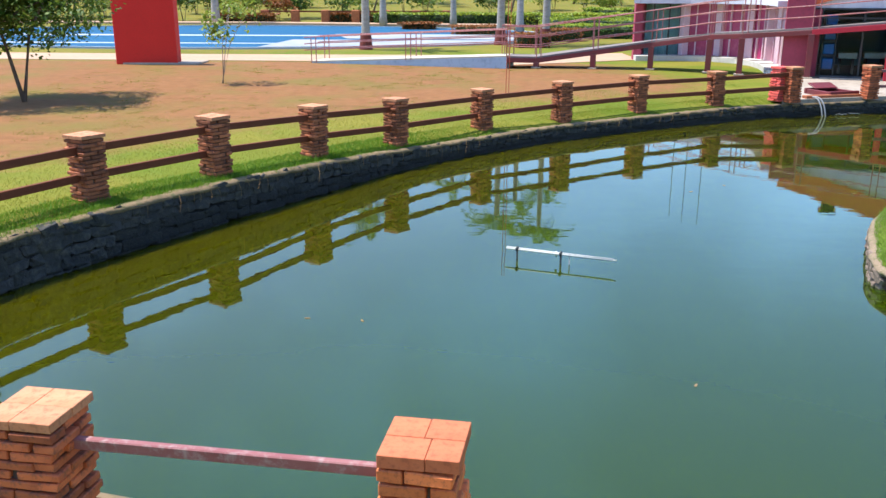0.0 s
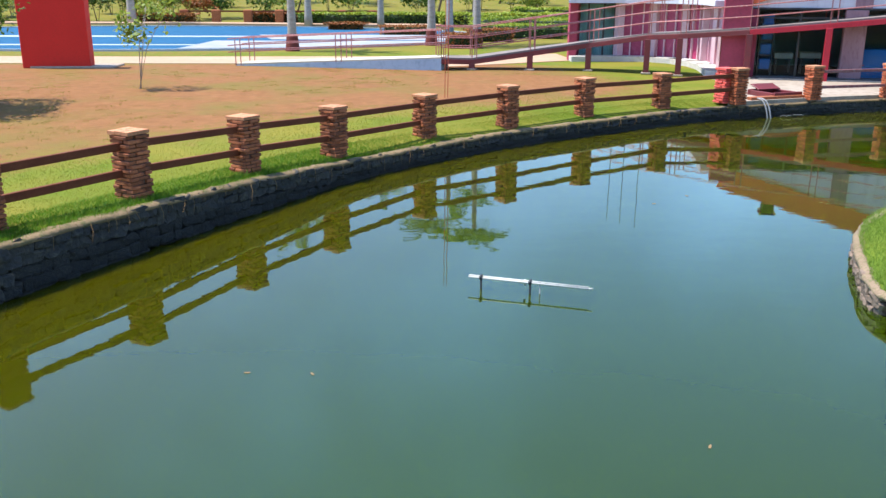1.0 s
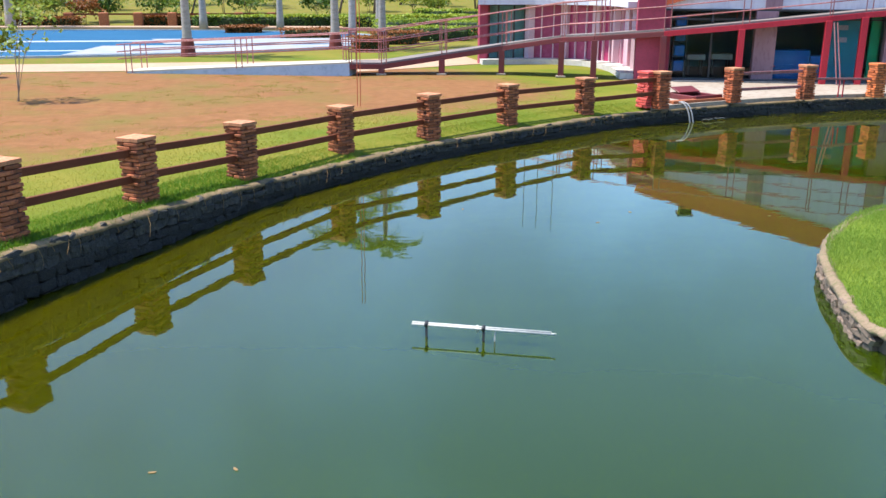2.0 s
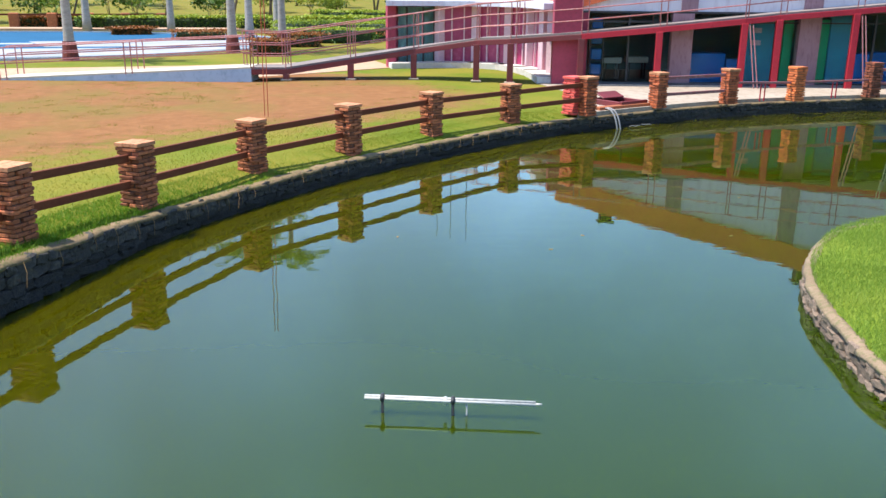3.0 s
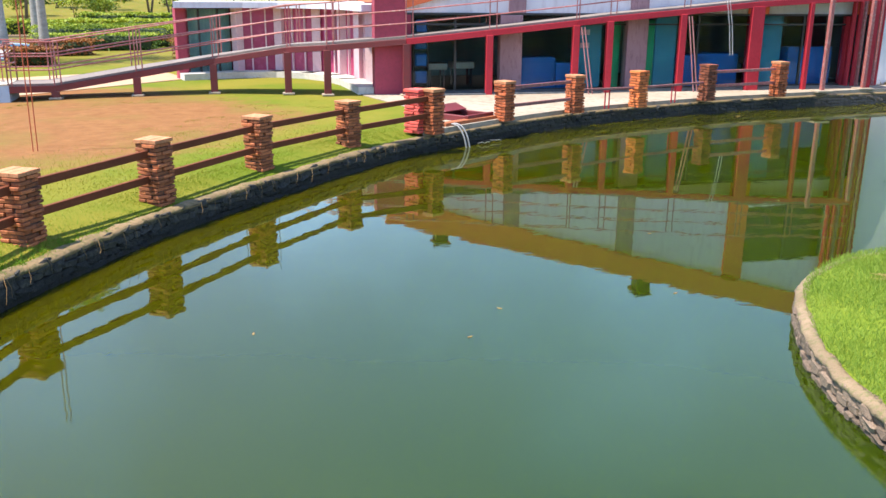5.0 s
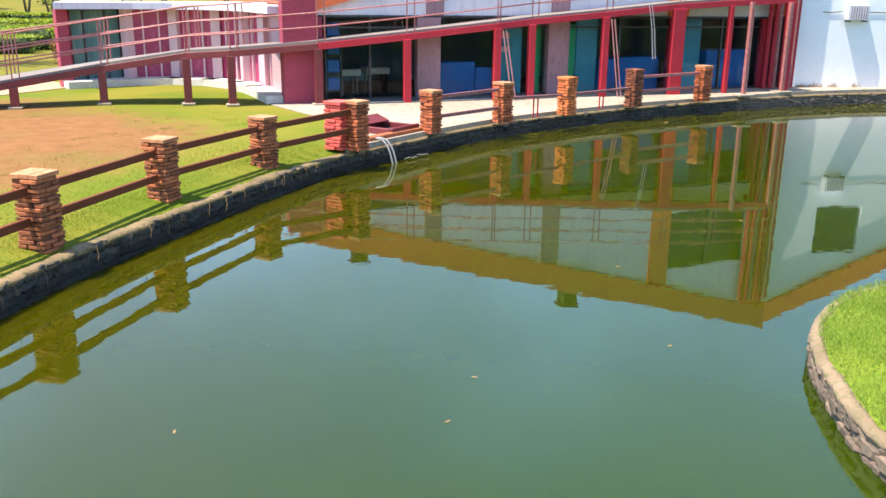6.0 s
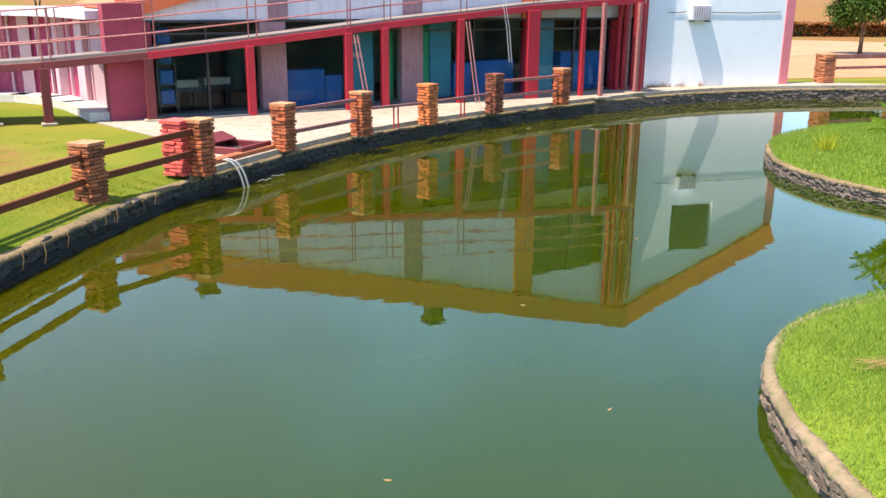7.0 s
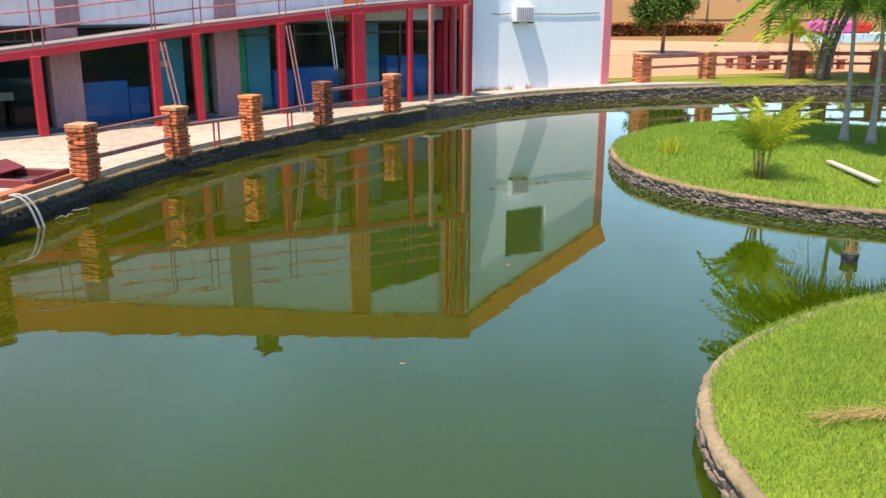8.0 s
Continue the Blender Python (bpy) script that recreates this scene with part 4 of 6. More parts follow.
def make_wing():
    line = [(7.6, 38.3), (9.6, 38.35), (11.0, 37.9), (11.95, 36.8), (12.3, 35.4), (12.2, 33.8), (11.9, 32.3), (11.6, 31.1)]
    line = [Vector((*p, G)) for p in line]
    root = empty("pink_wing", pose(*line[0]))
    inv = root.matrix_world.inverted()
    tagged(root, "curved single-storey pink wing with magenta panels and a white flat roof", "building")

    def put(name, bm, mat, label=""):
        bmesh.ops.transform(bm, matrix=inv, verts=bm.verts)
        return part(name, bm, mat, root, label)

    H = 2.36
    for k, (a, b) in enumerate(zip(line, line[1:])):
        m, n = beam_m(a, b)
        mat = M_GLASS if k == 0 else M_MAGENTA
        put("panel", box(bmesh.new(), (n, 0.08, H), m @ pose(0, 0.12, H / 2)), mat, "glossy magenta wall panel" if k else "greenish glass front")
        for j in range(1, 3):
            put("mullion", box(bmesh.new(), (0.05, 0.1, H), m @ pose(-n / 2 + n * j / 3, 0.05, H / 2)), M_PALEPINK if k else M_FRAME)
        put("plinth", box(bmesh.new(), (n + 0.3, 0.9, 0.24), m @ pose(0, -0.25, 0.09)), M_PLINTH, "white curved plinth")
    for k, p in enumerate(line):
        w = 0.34 if k in (0, 7) else 0.30
        put("pilaster", boxed((w, w, H), pose(p.x, p.y, G + H / 2, 0, 0, 20 * k), 0.01), M_PINK if k in (0, 7) else M_PALEPINK, "pale pink pilaster")
    put("end_pier", boxed((0.9, 0.5, 2.75), pose(11.75, 30.85, G + 1.37, 0, 0, ANG_F), 0.01), M_PINK, "broad pink end pier")
    pts = [(p.x, p.y) for p in line]
    off = [(7.25, 37.6), (9.6, 37.65), (10.7, 37.2), (11.45, 36.4), (11.75, 35.3), (11.65, 33.9), (11.35, 32.5), (11.1, 31.3)]
    put("roof", prism(bmesh.new(), off + [(15.5, 31.2), (18.3, 41.5), (8.8, 42.6)], G + H, G + H + 0.2), M_UPPER, "white flat roof slab")
    put("back_wall", prism(bmesh.new(), [(7.7, 38.45), (8.9, 42.4), (9.1, 42.4), (7.9, 38.45)], G, G + H), M_PINK)
    m, n = beam_m(line[0], line[1])
    put("inner_screen", box(bmesh.new(), (n - 0.2, 0.06, H - 0.1), m @ pose(0, 0.55, H / 2)), M_SCREEN, "grey-green blind behind the glass")
    put("back_wall", prism(bmesh.new(), [(8.9, 42.4), (17.8, 41.4), (17.8, 41.2), (8.9, 42.2)], G, G + H), M_PINK)
    put("back_wall", prism(bmesh.new(), [(17.8, 41.4), (16.45, 36.1), (16.25, 36.1), (17.6, 41.4)], G, G + H), M_PINK)


make_wing()


# ---------------------------------------------------------------- plants: builders
def leaf_cloud(pts, size, rs, flat=0.35):
    """Small folded leaves at the given places, turned at random: vertices and faces."""
    n = len(pts)
    a = rs.uniform(0, 2 * np.pi, n)
    tilt = rs.normal(0, flat + 0.4, n)
    s = size * rs.uniform(0.6, 1.3, n)
    u = np.c_[np.cos(a) * np.cos(tilt), np.sin(a) * np.cos(tilt), np.sin(tilt)] * s[:, None]
    b = rs.uniform(-0.6, 0.6, n)
    v = np.c_[-np.sin(a) * np.cos(b), np.cos(a) * np.cos(b), np.sin(b)] * (s * 0.38)[:, None]
    quad = np.stack([pts - u * 0.5, pts + v, pts + u * 0.5, pts - v], 1)
    verts = quad.reshape(-1, 3)
    faces = np.arange(4 * n).reshape(-1, 4)
    return verts.tolist(), faces.tolist()


def crown_points(blobs, per, rs):
    """Points thick near the skins of several uneven blobs."""
    out = []
    for cx, cy, cz, r in blobs:
        d = rs.normal(size=(per, 3))
        d /= np.linalg.norm(d, axis=1)[:, None]
        rad = r * rs.uniform(0.35, 1.0, per) ** 0.5 * (1 + 0.25 * np.sin(d[:, 0] * 7 + cx * 3) * np.cos(d[:, 2] * 6))
        out.append(np.array([cx, cy, cz]) + d * rad[:, None] * np.array([1, 1, 0.75]))
    return np.concatenate(out)


def make_tree(name, x, y, height, crown_r, stems, seed, label, mat=M_LEAF, leaf=0.16, count=2600, low=0.35, lean=0.25, blobs=9, z=None, girth=0.020, bark=None, shift=(0, 0)):
    rs = np.random.RandomState(seed)
    g = float(ground_z(np.array(x), np.array(y))) if z is None else z
    root = empty(name, pose(x, y, g - 0.03))
    centres = []
    for k in range(stems):
        a = 2 * math.pi * k / stems + rs.uniform(0, 1)
        bm = bmesh.new()
        top = Vector((math.cos(a) * lean * height, math.sin(a) * lean * height, height * 0.72)) + Vector((shift[0], shift[1], 0))
        mid = Vector((top.x * 0.35, top.y * 0.35, height * 0.36)) + Vector(rs.normal(0, 0.03 * height, 3))
        r0 = girth * height / max(1, stems**0.5)
        foot = 0.03 * height if stems == 3 and girth > 0.01 else 0
        tube(bm, [(0.03 * k + math.cos(a) * foot, math.sin(a) * foot, -0.05), mid, top], r0, 7, r0 * 0.35)
        for j in range(4):
            f = 0.45 + 0.13 * j
            s = mid.lerp(top, (f - 0.4) / 0.6) if f > 0.4 else mid * f
            b = rs.uniform(0, 2 * math.pi)
            e = s + Vector((math.cos(b), math.sin(b), rs.uniform(0.2, 0.7))) * crown_r * 0.6
            tube(bm, [s, s.lerp(e, 0.5) + Vector((0, 0, 0.06)), e], r0 * 0.45, 5, r0 * 0.12)
            centres.append(e)
        centres.append(top)
        part("trunk", bm, bark or M_BARK, root, smooth=True)
    rad = crown_r * 0.45
    bl = [(c.x, c.y, max(c.z, height * low + rad * 0.5), rad * rs.uniform(0.7, 1.25)) for c in centres]
    while len(bl) < blobs:
        a, q = rs.uniform(0, 2 * math.pi), rs.uniform(0.2, 0.8) * crown_r
        bl.append((math.cos(a) * q + shift[0], math.sin(a) * q + shift[1], rs.uniform(height * low + rad, height - rad * 0.6), rad * rs.uniform(0.6, 1.2)))
    v, f = leaf_cloud(crown_points(bl, max(20, count // len(bl)), rs), leaf, rs)
    c = raw_mesh("crown", v, f, mat)
    c.parent = root
    return tagged(root, label, "tree")


def make_hedge(name, x, y, w, d, h, ang, mat, label, seed, leaf=0.22, count=900, kindword="hedge"):
    rs = np.random.RandomState(seed)
    g = float(ground_z(np.array(x), np.array(y)))
    root = empty(name, pose(x, y, g - 0.02, 0, 0, ang))
    bm = boxed((w * 0.92, d * 0.85, h * 0.88), pose(0, 0, h * 0.44), min(w, d, h) * 0.18)
    part("core", bm, M_HEDGECORE, root)
    p = rs.uniform(-0.5, 0.5, (count, 3))
    ax = rs.choice(3, count, p=[0.15, 0.45, 0.4])
    p[np.arange(count), ax] = np.where(rs.rand(count) < 0.5, -0.5, 0.5)
    p[ax == 2, 2] = 0.5
    bumpy = 1 + 0.07 * np.sin(p[:, 0] * w * 2.1 + seed) + rs.normal(0, 0.03, count)
    top = ax == 2
    p = p * np.array([w, d, h]) * bumpy[:, None] + np.array([0, 0, h / 2])
    for word, pick, mt in (("foliage", ~top, mat), ("top_foliage", top, M_HEDGEY if mat == M_HEDGE else mat)):
        pt = p[pick]
        if word == "top_foliage":
            pt = np.concatenate([pt + rs.normal(0, 1, pt.shape) * (0.25, 0.2, 0.03) for k in range(3)])
        v, f = leaf_cloud(pt, leaf, rs)
        c = raw_mesh(word, v, f, mt)
        c.parent = root
    return tagged(root, label, kindword)


M_HEDGECORE = surface("hedge_inside", (0.018, 0.035, 0.008), (0.03, 0.05, 0.012), None, 2, 12, 0.9, 0.4)


def frond_mesh(length, droop, pairs, leaf, mat, seed, thin=0.019):
    """One feather palm leaf along +x: a bent midrib with narrow leaflets on both sides."""
    rs = np.random.RandomState(seed)
    v, f = [], []
    pts = []
    for i in range(pairs + 1):
        t = i / pairs
        pts.append(np.array([length * (t - 0.12 * droop * t * t), 0, length * (0.42 * t - droop * t * t)]))
    for i in range(pairs):
        a, b = pts[i], pts[i + 1]
        w = 0.012 * length / 2.0 * (1 - 0.8 * i / pairs) + 0.004
        k = len(v)
        v += [tuple(a + (0, -w, 0)), tuple(a + (0, w, 0)), tuple(b + (0, w, 0)), tuple(b + (0, -w, 0))]
        f.append((k, k + 1, k + 2, k + 3))
    for i in range(2, pairs + 1):
        t = i / pairs
        ll = leaf * math.sin(math.pi * min(1, 0.18 + 0.80 * t)) ** 0.7 * rs.uniform(0.85, 1.1)
        for s in (-1, 1):
            p = pts[i]
            d = np.array([0.55 + 0.3 * t, s * 0.85, -0.10])
            d = d / np.linalg.norm(d)
            m = p + d * ll * 0.55
            e = p + d * ll + np.array([0, 0, -ll * rs.uniform(0.25, 0.55)])
            wv = np.array([thin * leaf / 0.5, 0, 0.006])
            k = len(v)
            v += [tuple(p - wv * 0.5), tuple(p + wv * 0.5), tuple(m + wv), tuple(m - wv), tuple(e)]
            f += [(k, k + 1, k + 2, k + 3), (k + 3, k + 2, k + 4)]
    me = bpy.data.meshes.new("frond")
    me.from_pydata(v, [], f)
    me.materials.append(mat)
    return me


def make_palm(name, x, y, z, height, r, fronds, flen, seed, label, lean=(0, 0), mats=(M_PALML,), leaf=0.55, swell=1.6, trunk_mat=None, droop=0.55, up=(-10, 70), thin=0.019):
    rs = np.random.RandomState(seed)
    root = empty(name, pose(x, y, z - 0.05))
    bm = bmesh.new()
    n = 14
    pts = []
    for i in range(n + 1):
        t = i / n
        pts.append((lean[0] * t * t, lean[1] * t * t, height * t))
    tube(bm, pts, r, 10, r * 0.72)
    for vv in bm.verts:
        t = vv.co.z / height
        c = Vector((lean[0] * t * t, lean[1] * t * t, vv.co.z))
        k = 1 + (swell - 1) * math.exp(-t * 9)
        vv.co = c + (vv.co - c) * k
    part("trunk", bm, trunk_mat or M_PALMT, root, smooth=True)
    shapes = [frond_mesh(flen * q, droop * w, 34, leaf, m, seed + k, thin) for k, (q, w) in enumerate(((1.0, 1.0), (0.92, 1.25), (1.05, 0.8))) for m in mats[:1]]
    if len(mats) > 1:
        shapes.append(frond_mesh(flen * 0.9, droop * 1.7, 24, leaf, mats[1], seed + 9, thin))
    for k in range(fronds):
        me = shapes[k % len(shapes)] if k < fronds - 1 else shapes[-1]
        o = new("frond", me)
        o.parent = root
        o.matrix_world = root.matrix_world @ pose(lean[0], lean[1], height) @ pose(0, 0, 0, rs.uniform(-12, 12), -rs.uniform(*up) * (0.3 + 0.7 * rs.rand()), 137.5 * k + rs.uniform(-12, 12))
    return tagged(root, label, "palm")


def blades(name, pts, z, h, lean, mat, seed, label, width=0.009):
    """Loose upright grass blades as one sheet of many."""
    rs = np.random.RandomState(seed)
    n = len(pts)
    a = rs.uniform(0, 2 * np.pi, n)
    hh = h * rs.uniform(0.5, 1.3, n)
    wv = np.c_[np.cos(a), np.sin(a)] * width * 0.5
    b = rs.uniform(0, 2 * np.pi, n)
    off = np.c_[np.cos(b), np.sin(b)] * (hh * lean * rs.uniform(0.2, 1.2, n))[:, None]
    base = np.c_[pts, z - 0.01]
    v = np.stack([base - np.c_[wv, np.zeros(n)], base + np.c_[wv, np.zeros(n)], np.c_[pts + off, z + hh]], 1).reshape(-1, 3)
    ob = raw_mesh(name, v.tolist(), np.arange(3 * n).reshape(-1, 3).tolist(), mat)
    return tagged(ob, label, "grass", kind="stuff")


def scatter(poly, n, rs):
    lo, hi = poly.min(0), poly.max(0)
    p = rs.uniform(lo, hi, (n, 2))
    return p[inside(poly, p[:, 0], p[:, 1])]


# ---------------------------------------------------------------- park behind the fence
def make_pillar():
    bm = bmesh.new()
    prism(bm, [(-13.62, 34.3), (-11.2, 34.4), (-11.25, 35.05), (-13.85, 35.05)], G, 4.2)
    bmesh.ops.bevel(bm, geom=bm.edges[:], offset=0.02, segments=1, affect="EDGES")
    tagged(obj("red_pillar", bm, M_REDP), "massive plain red painted pillar on bare earth", "pillar")
    pad = obj("pillar_footing", boxed((3.0, 1.5, 0.10), pose(-11.85, 35.0, G + 0.02), 0.02), M_CONC)
    tagged(pad, "pale concrete footing slab under the red pillar", "slab")


make_pillar()


def sheet(name, pts, z0, z1, mat, label, cat):
    return tagged(obj(name, prism(bmesh.new(), pts, z0, z1), mat), label, cat, kind="structure")


sheet("pavement_park_path", [(-64.63, 37.62), (-15.30, 36.44), (-5.91, 36.32), (1.68, 34.67), (7.70, 38.11), (7.60, 41.98), (-0.28, 40.17), (-11.52, 39.88), (-64.16, 41.71)], G - 0.2, G + 0.02, M_PATH, "sandy pink paved park path", "path")
sheet("pavement_far_path", [(-68.82, 73.22), (-18.07, 74.07), (6.48, 70.56), (27.25, 55.41), (56.09, 51.71), (55.73, 54.63), (28.89, 58.63), (8.19, 73.20), (-18.00, 76.65), (-68.44, 76.11)], G - 0.2, G + 0.16, M_PATH, "sandy pink paved park path", "path")


def make_arena():
    root = empty("painted_arena", pose(-15, 57, G))
    tagged(root, "wide shallow basin painted blue with white stripes", "basin")
    e = lambda rx, ry, n: [(rx * math.cos(2 * math.pi * i / n), ry * math.sin(2 * math.pi * i / n)) for i in range(n)]
    part("floor", prism(bmesh.new(), e(21, 13.6, 64), -0.1, 0.03), M_POOL, root, "bright blue painted floor")
    part("rim", arc_band(bmesh.new(), 1.0, 1.012, -0.1, 0.10, 0, 360, (0, 0), 64, 21, 13.6), M_POOLW, root, "white basin rim")
    for y, w, x0, x1 in ((-9.4, 1.1, -14, 5), (-1.2, 1.9, -20, 7)):
        part("stripe", prism(bmesh.new(), [(x0, y - w / 2), (x1, y - w * 0.1), (x1, y + w * 0.5), (x0, y + w / 2)], 0.0, 0.045), M_POOLW, root, "white painted stripe")
    for q in ([(6.5, 1.2), (20.4, 1.6), (19.4, -4.6), (8.0, -4.0)], [(5.0, -5.4), (18.6, -5.2), (13.4, -10.2), (4.5, -12.2)]):
        part("stripe", prism(bmesh.new(), q, 0.0, 0.047), M_POOLP, root, "pale worn painted patch")


def arc_band(bm, r0, r1, z0, z1, a0, a1, c, n=40, sx=1.0, sy=1.0):
    rows = []
    for i in range(n):
        a = radians(a0 + (a1 - a0) * i / n)
        rows.append([bm.verts.new((c[0] + sx * r * math.cos(a), c[1] + sy * r * math.sin(a), z)) for r, z in ((r0, z0), (r1, z0), (r1, z1), (r0, z1))])
    for p, q in zip(rows, rows[1:] + rows[:1]):
        for k in range(4):
            bm.faces.new((p[k], p[(k + 1) % 4], q[(k + 1) % 4], q[k]))
    bmesh.ops.recalc_face_normals(bm, faces=bm.faces)
    return bm


make_arena()

# trees, palms and hedges of the park
make_tree("shade_tree", -11.4, 22.4, 4.6, 2.5, 2, 3, "leafy green shade tree on the lawn by the fence", leaf=0.13, count=15000, low=0.14, blobs=24)
make_tree("sapling", -7.5, 27.4, 3.3, 0.8, 3, 5, "thin young tree with sparse yellow-green leaves on bare earth", M_LEAFY, 0.15, 460, 0.34, 0.12, 12, girth=0.009, bark=M_PALMT, shift=(0.55, 0.1))
for i, (x, y, h, r) in enumerate(((-4.79, 43.82, 7.2, 0.23), (2.04, 48.22, 8.8, 0.24), (3.68, 59.56, 10.5, 0.26), (5.98, 65.66, 11.0, 0.27), (-0.96, 69.47, 11.5, 0.25), (-6.70, 72.15, 11.5, 0.28), (4.61, 49.83, 9.8, 0.22), (-21.46, 75.93, 11.0, 0.35))):
    make_palm("royal_palm", x, y, G, h, r * 0.84, 13, 2.3, 40 + i, "tall royal palm with a smooth grey trunk in the park", mats=(M_PALMD,), leaf=0.6, swell=1.5, droop=0.7)
M_WRAP = surface("maroon_wrap", (0.20, 0.035, 0.025), (0.13, 0.03, 0.022), (0.09, 0.04, 0.03), 3, 14, 0.9, 0.6, 0.02)
part_bands = ((-4.79, 43.82), (2.04, 48.22), (4.61, 49.83))
for x, y in part_bands:
    ob = obj("trunk_skirt", tube(bmesh.new(), [(0, 0, -0.05), (0, 0, 0.35), (0, 0, 0.8)], 0.36, 14, 0.27), M_WRAP)
    ob.matrix_world = pose(x, y, G)
    tagged(ob, "reddish dry base wrap round a palm trunk", "wrap", group="palm wraps")
rs = np.random.RandomState(77)
HEDGES = [(-1.11, 75.85, 13, 2.2, 1.5, 4, M_HEDGE, "long clipped dark green hedge by the path"), (7.75, 72.83, 8, 3, 1.6, -6, M_HEDGEY, "yellow-green clipped hedge by the path"),
          (-3.51, 66.66, 2.4, 1.6, 0.75, 0, M_HEDGER, "low dark clipped bush on the lawn"), (7.96, 56.07, 5.2, 2.4, 0.95, -8, M_HEDGE, "low dark green hedge with a bright top"),
          (8.79, 58.87, 7.0, 3.0, 1.25, -8, M_HEDGEY, "yellow-green clipped hedge by the path"), (11.58, 65.14, 9.0, 3.0, 1.5, -10, M_HEDGE, "long clipped dark green hedge by the path"),
          (3.65, 46.36, 1.7, 1.2, 0.85, 0, M_HEDGER, "rust-red shrub at the foot of a palm"), (0.78, 58.96, 3.0, 1.2, 0.7, 0, M_HEDGER, "low rust-red clipped shrub"), (5.57, 52.29, 2.6, 1.4, 0.8, 0, M_HEDGER, "rust-red clipped shrub by the path"),
          (15.39, 71.27, 12, 3, 1.7, -12, M_HEDGEY, "yellow-green clipped hedge by the path"), (18.47, 80.95, 16, 3, 2.0, -12, M_HEDGE, "long clipped dark green hedge by the path"),
          (-9.77, 80.99, 6, 2.0, 1.3, 0, M_HEDGER, "brown clipped shrub row"), (-19.65, 78.84, 5, 2, 1.2, 0, M_HEDGER, "brown clipped shrub row"), (11.27, 47.82, 3.0, 1.6, 1.0, -10, M_HEDGER, "rust-red clipped shrub by the path")]
for i, (x, y, w, d, h, a, m, lab) in enumerate(HEDGES):
    make_hedge("clipped_hedge", x, y, w, d, h * (0.62 if y > 60 else 0.85), a, m, lab, 300 + i, leaf=0.22 if y > 60 else 0.12, count=int(700 + 200 * w))
for i in range(34):
    x = -75 + i * 4.4 + rs.uniform(-2, 2)
    y = rs.uniform(86, 118)
    if i % 3 == 0:
        y = rs.uniform(80, 88)
    if x > 14:
        y += 8
    make_tree("park_tree", x, y, rs.uniform(6, 9), rs.uniform(2.6, 3.8), int(rs.choice([1, 2])), 500 + i, "broad green park tree in the distance", M_LEAF if i % 4 else M_LEAFY, 0.42, 900, 0.30, 0.2, 9)

# bushes and shrubs among the far trees
for i in range(44):
    x = -62 + i * 2.1 + rs.uniform(-1.5, 1.5)
    y = rs.uniform(84, 112) + max(0, x - 8) * 0.3
    make_tree("garden_bush", x, y, rs.uniform(2.0, 3.4), rs.uniform(1.3, 2.2), 3, 800 + i, "leafy green garden bush in the distance", (M_LEAF, M_LEAFY, M_HEDGE, M_HEDGEY)[i % 4], 0.30, 500, 0.05, 0.22, 9)
for i, (x, y, h, m) in enumerate(((-25.5, 79.8, 2.8, M_HEDGE), (-23.6, 80.6, 3.4, M_LEAF), (-21.2, 79.2, 3.2, M_LEAFY), (-19.0, 80.4, 3.0, M_LEAFY), (-17.2, 81.5, 2.4, M_HEDGER), (-28, 79.5, 3.0, M_LEAF), (-31, 80, 2.6, M_LEAFY), (-34.5, 79, 3.2, M_LEAF), (-39, 80, 2.8, M_HEDGE), (-44, 79, 3.0, M_LEAFY))):
    make_tree("garden_bush", x, y, h, 1.5, 3, 860 + i, "thick yellow-green garden bush beyond the basin", m, 0.22, 1100, 0.03, 0.2, 12)

# unseen trees added to close the far side and darken the panes' reflections
for i in range(22):
    a = radians(-150 + i * 7.5)
    d = Vector((math.cos(a), math.sin(a)))
    k = max(max((p - CENTRE) @ np.array(d) for p in POND), 14) + 7 + 2.5 * (i % 3)
    x, y = CENTRE[0] + d.x * k, CENTRE[1] + d.y * k
    if math.hypot(x, y) > 11 and y < 6:
        make_tree("park_tree", x, y, 7.0 + (i % 4), 3.6, 2, 900 + i, "unseen broad green tree added beyond the pond to darken reflections", M_LEAF, 0.42, 1500, 0.06, 0.2, 16)

# low brick piers with rails far behind the basin
for i in range(7):
    x, y = -18 + i * 2.7, 79.5 + 0.1 * i
    p = obj("brick_pier", boxed((0.7, 0.7, 1.1), pose(0, 0, 0.55), 0.05), M_BRICK)
    p.matrix_world = pose(x, y, float(ground_z(np.array(x), np.array(y))) - 0.02)
    tagged(p, "stout brick pier of a low park fence", "pier", group="far piers")
    if i:
        r = obj("far_rail", bar(bmesh.new(), (x - 2.6, y, G + 0.95), (x - 0.3, y, G + 0.95), 0.1, 0.14), M_WOOD)
        tagged(r, "dark timber rail of a low park fence", "rail", group="far rails")


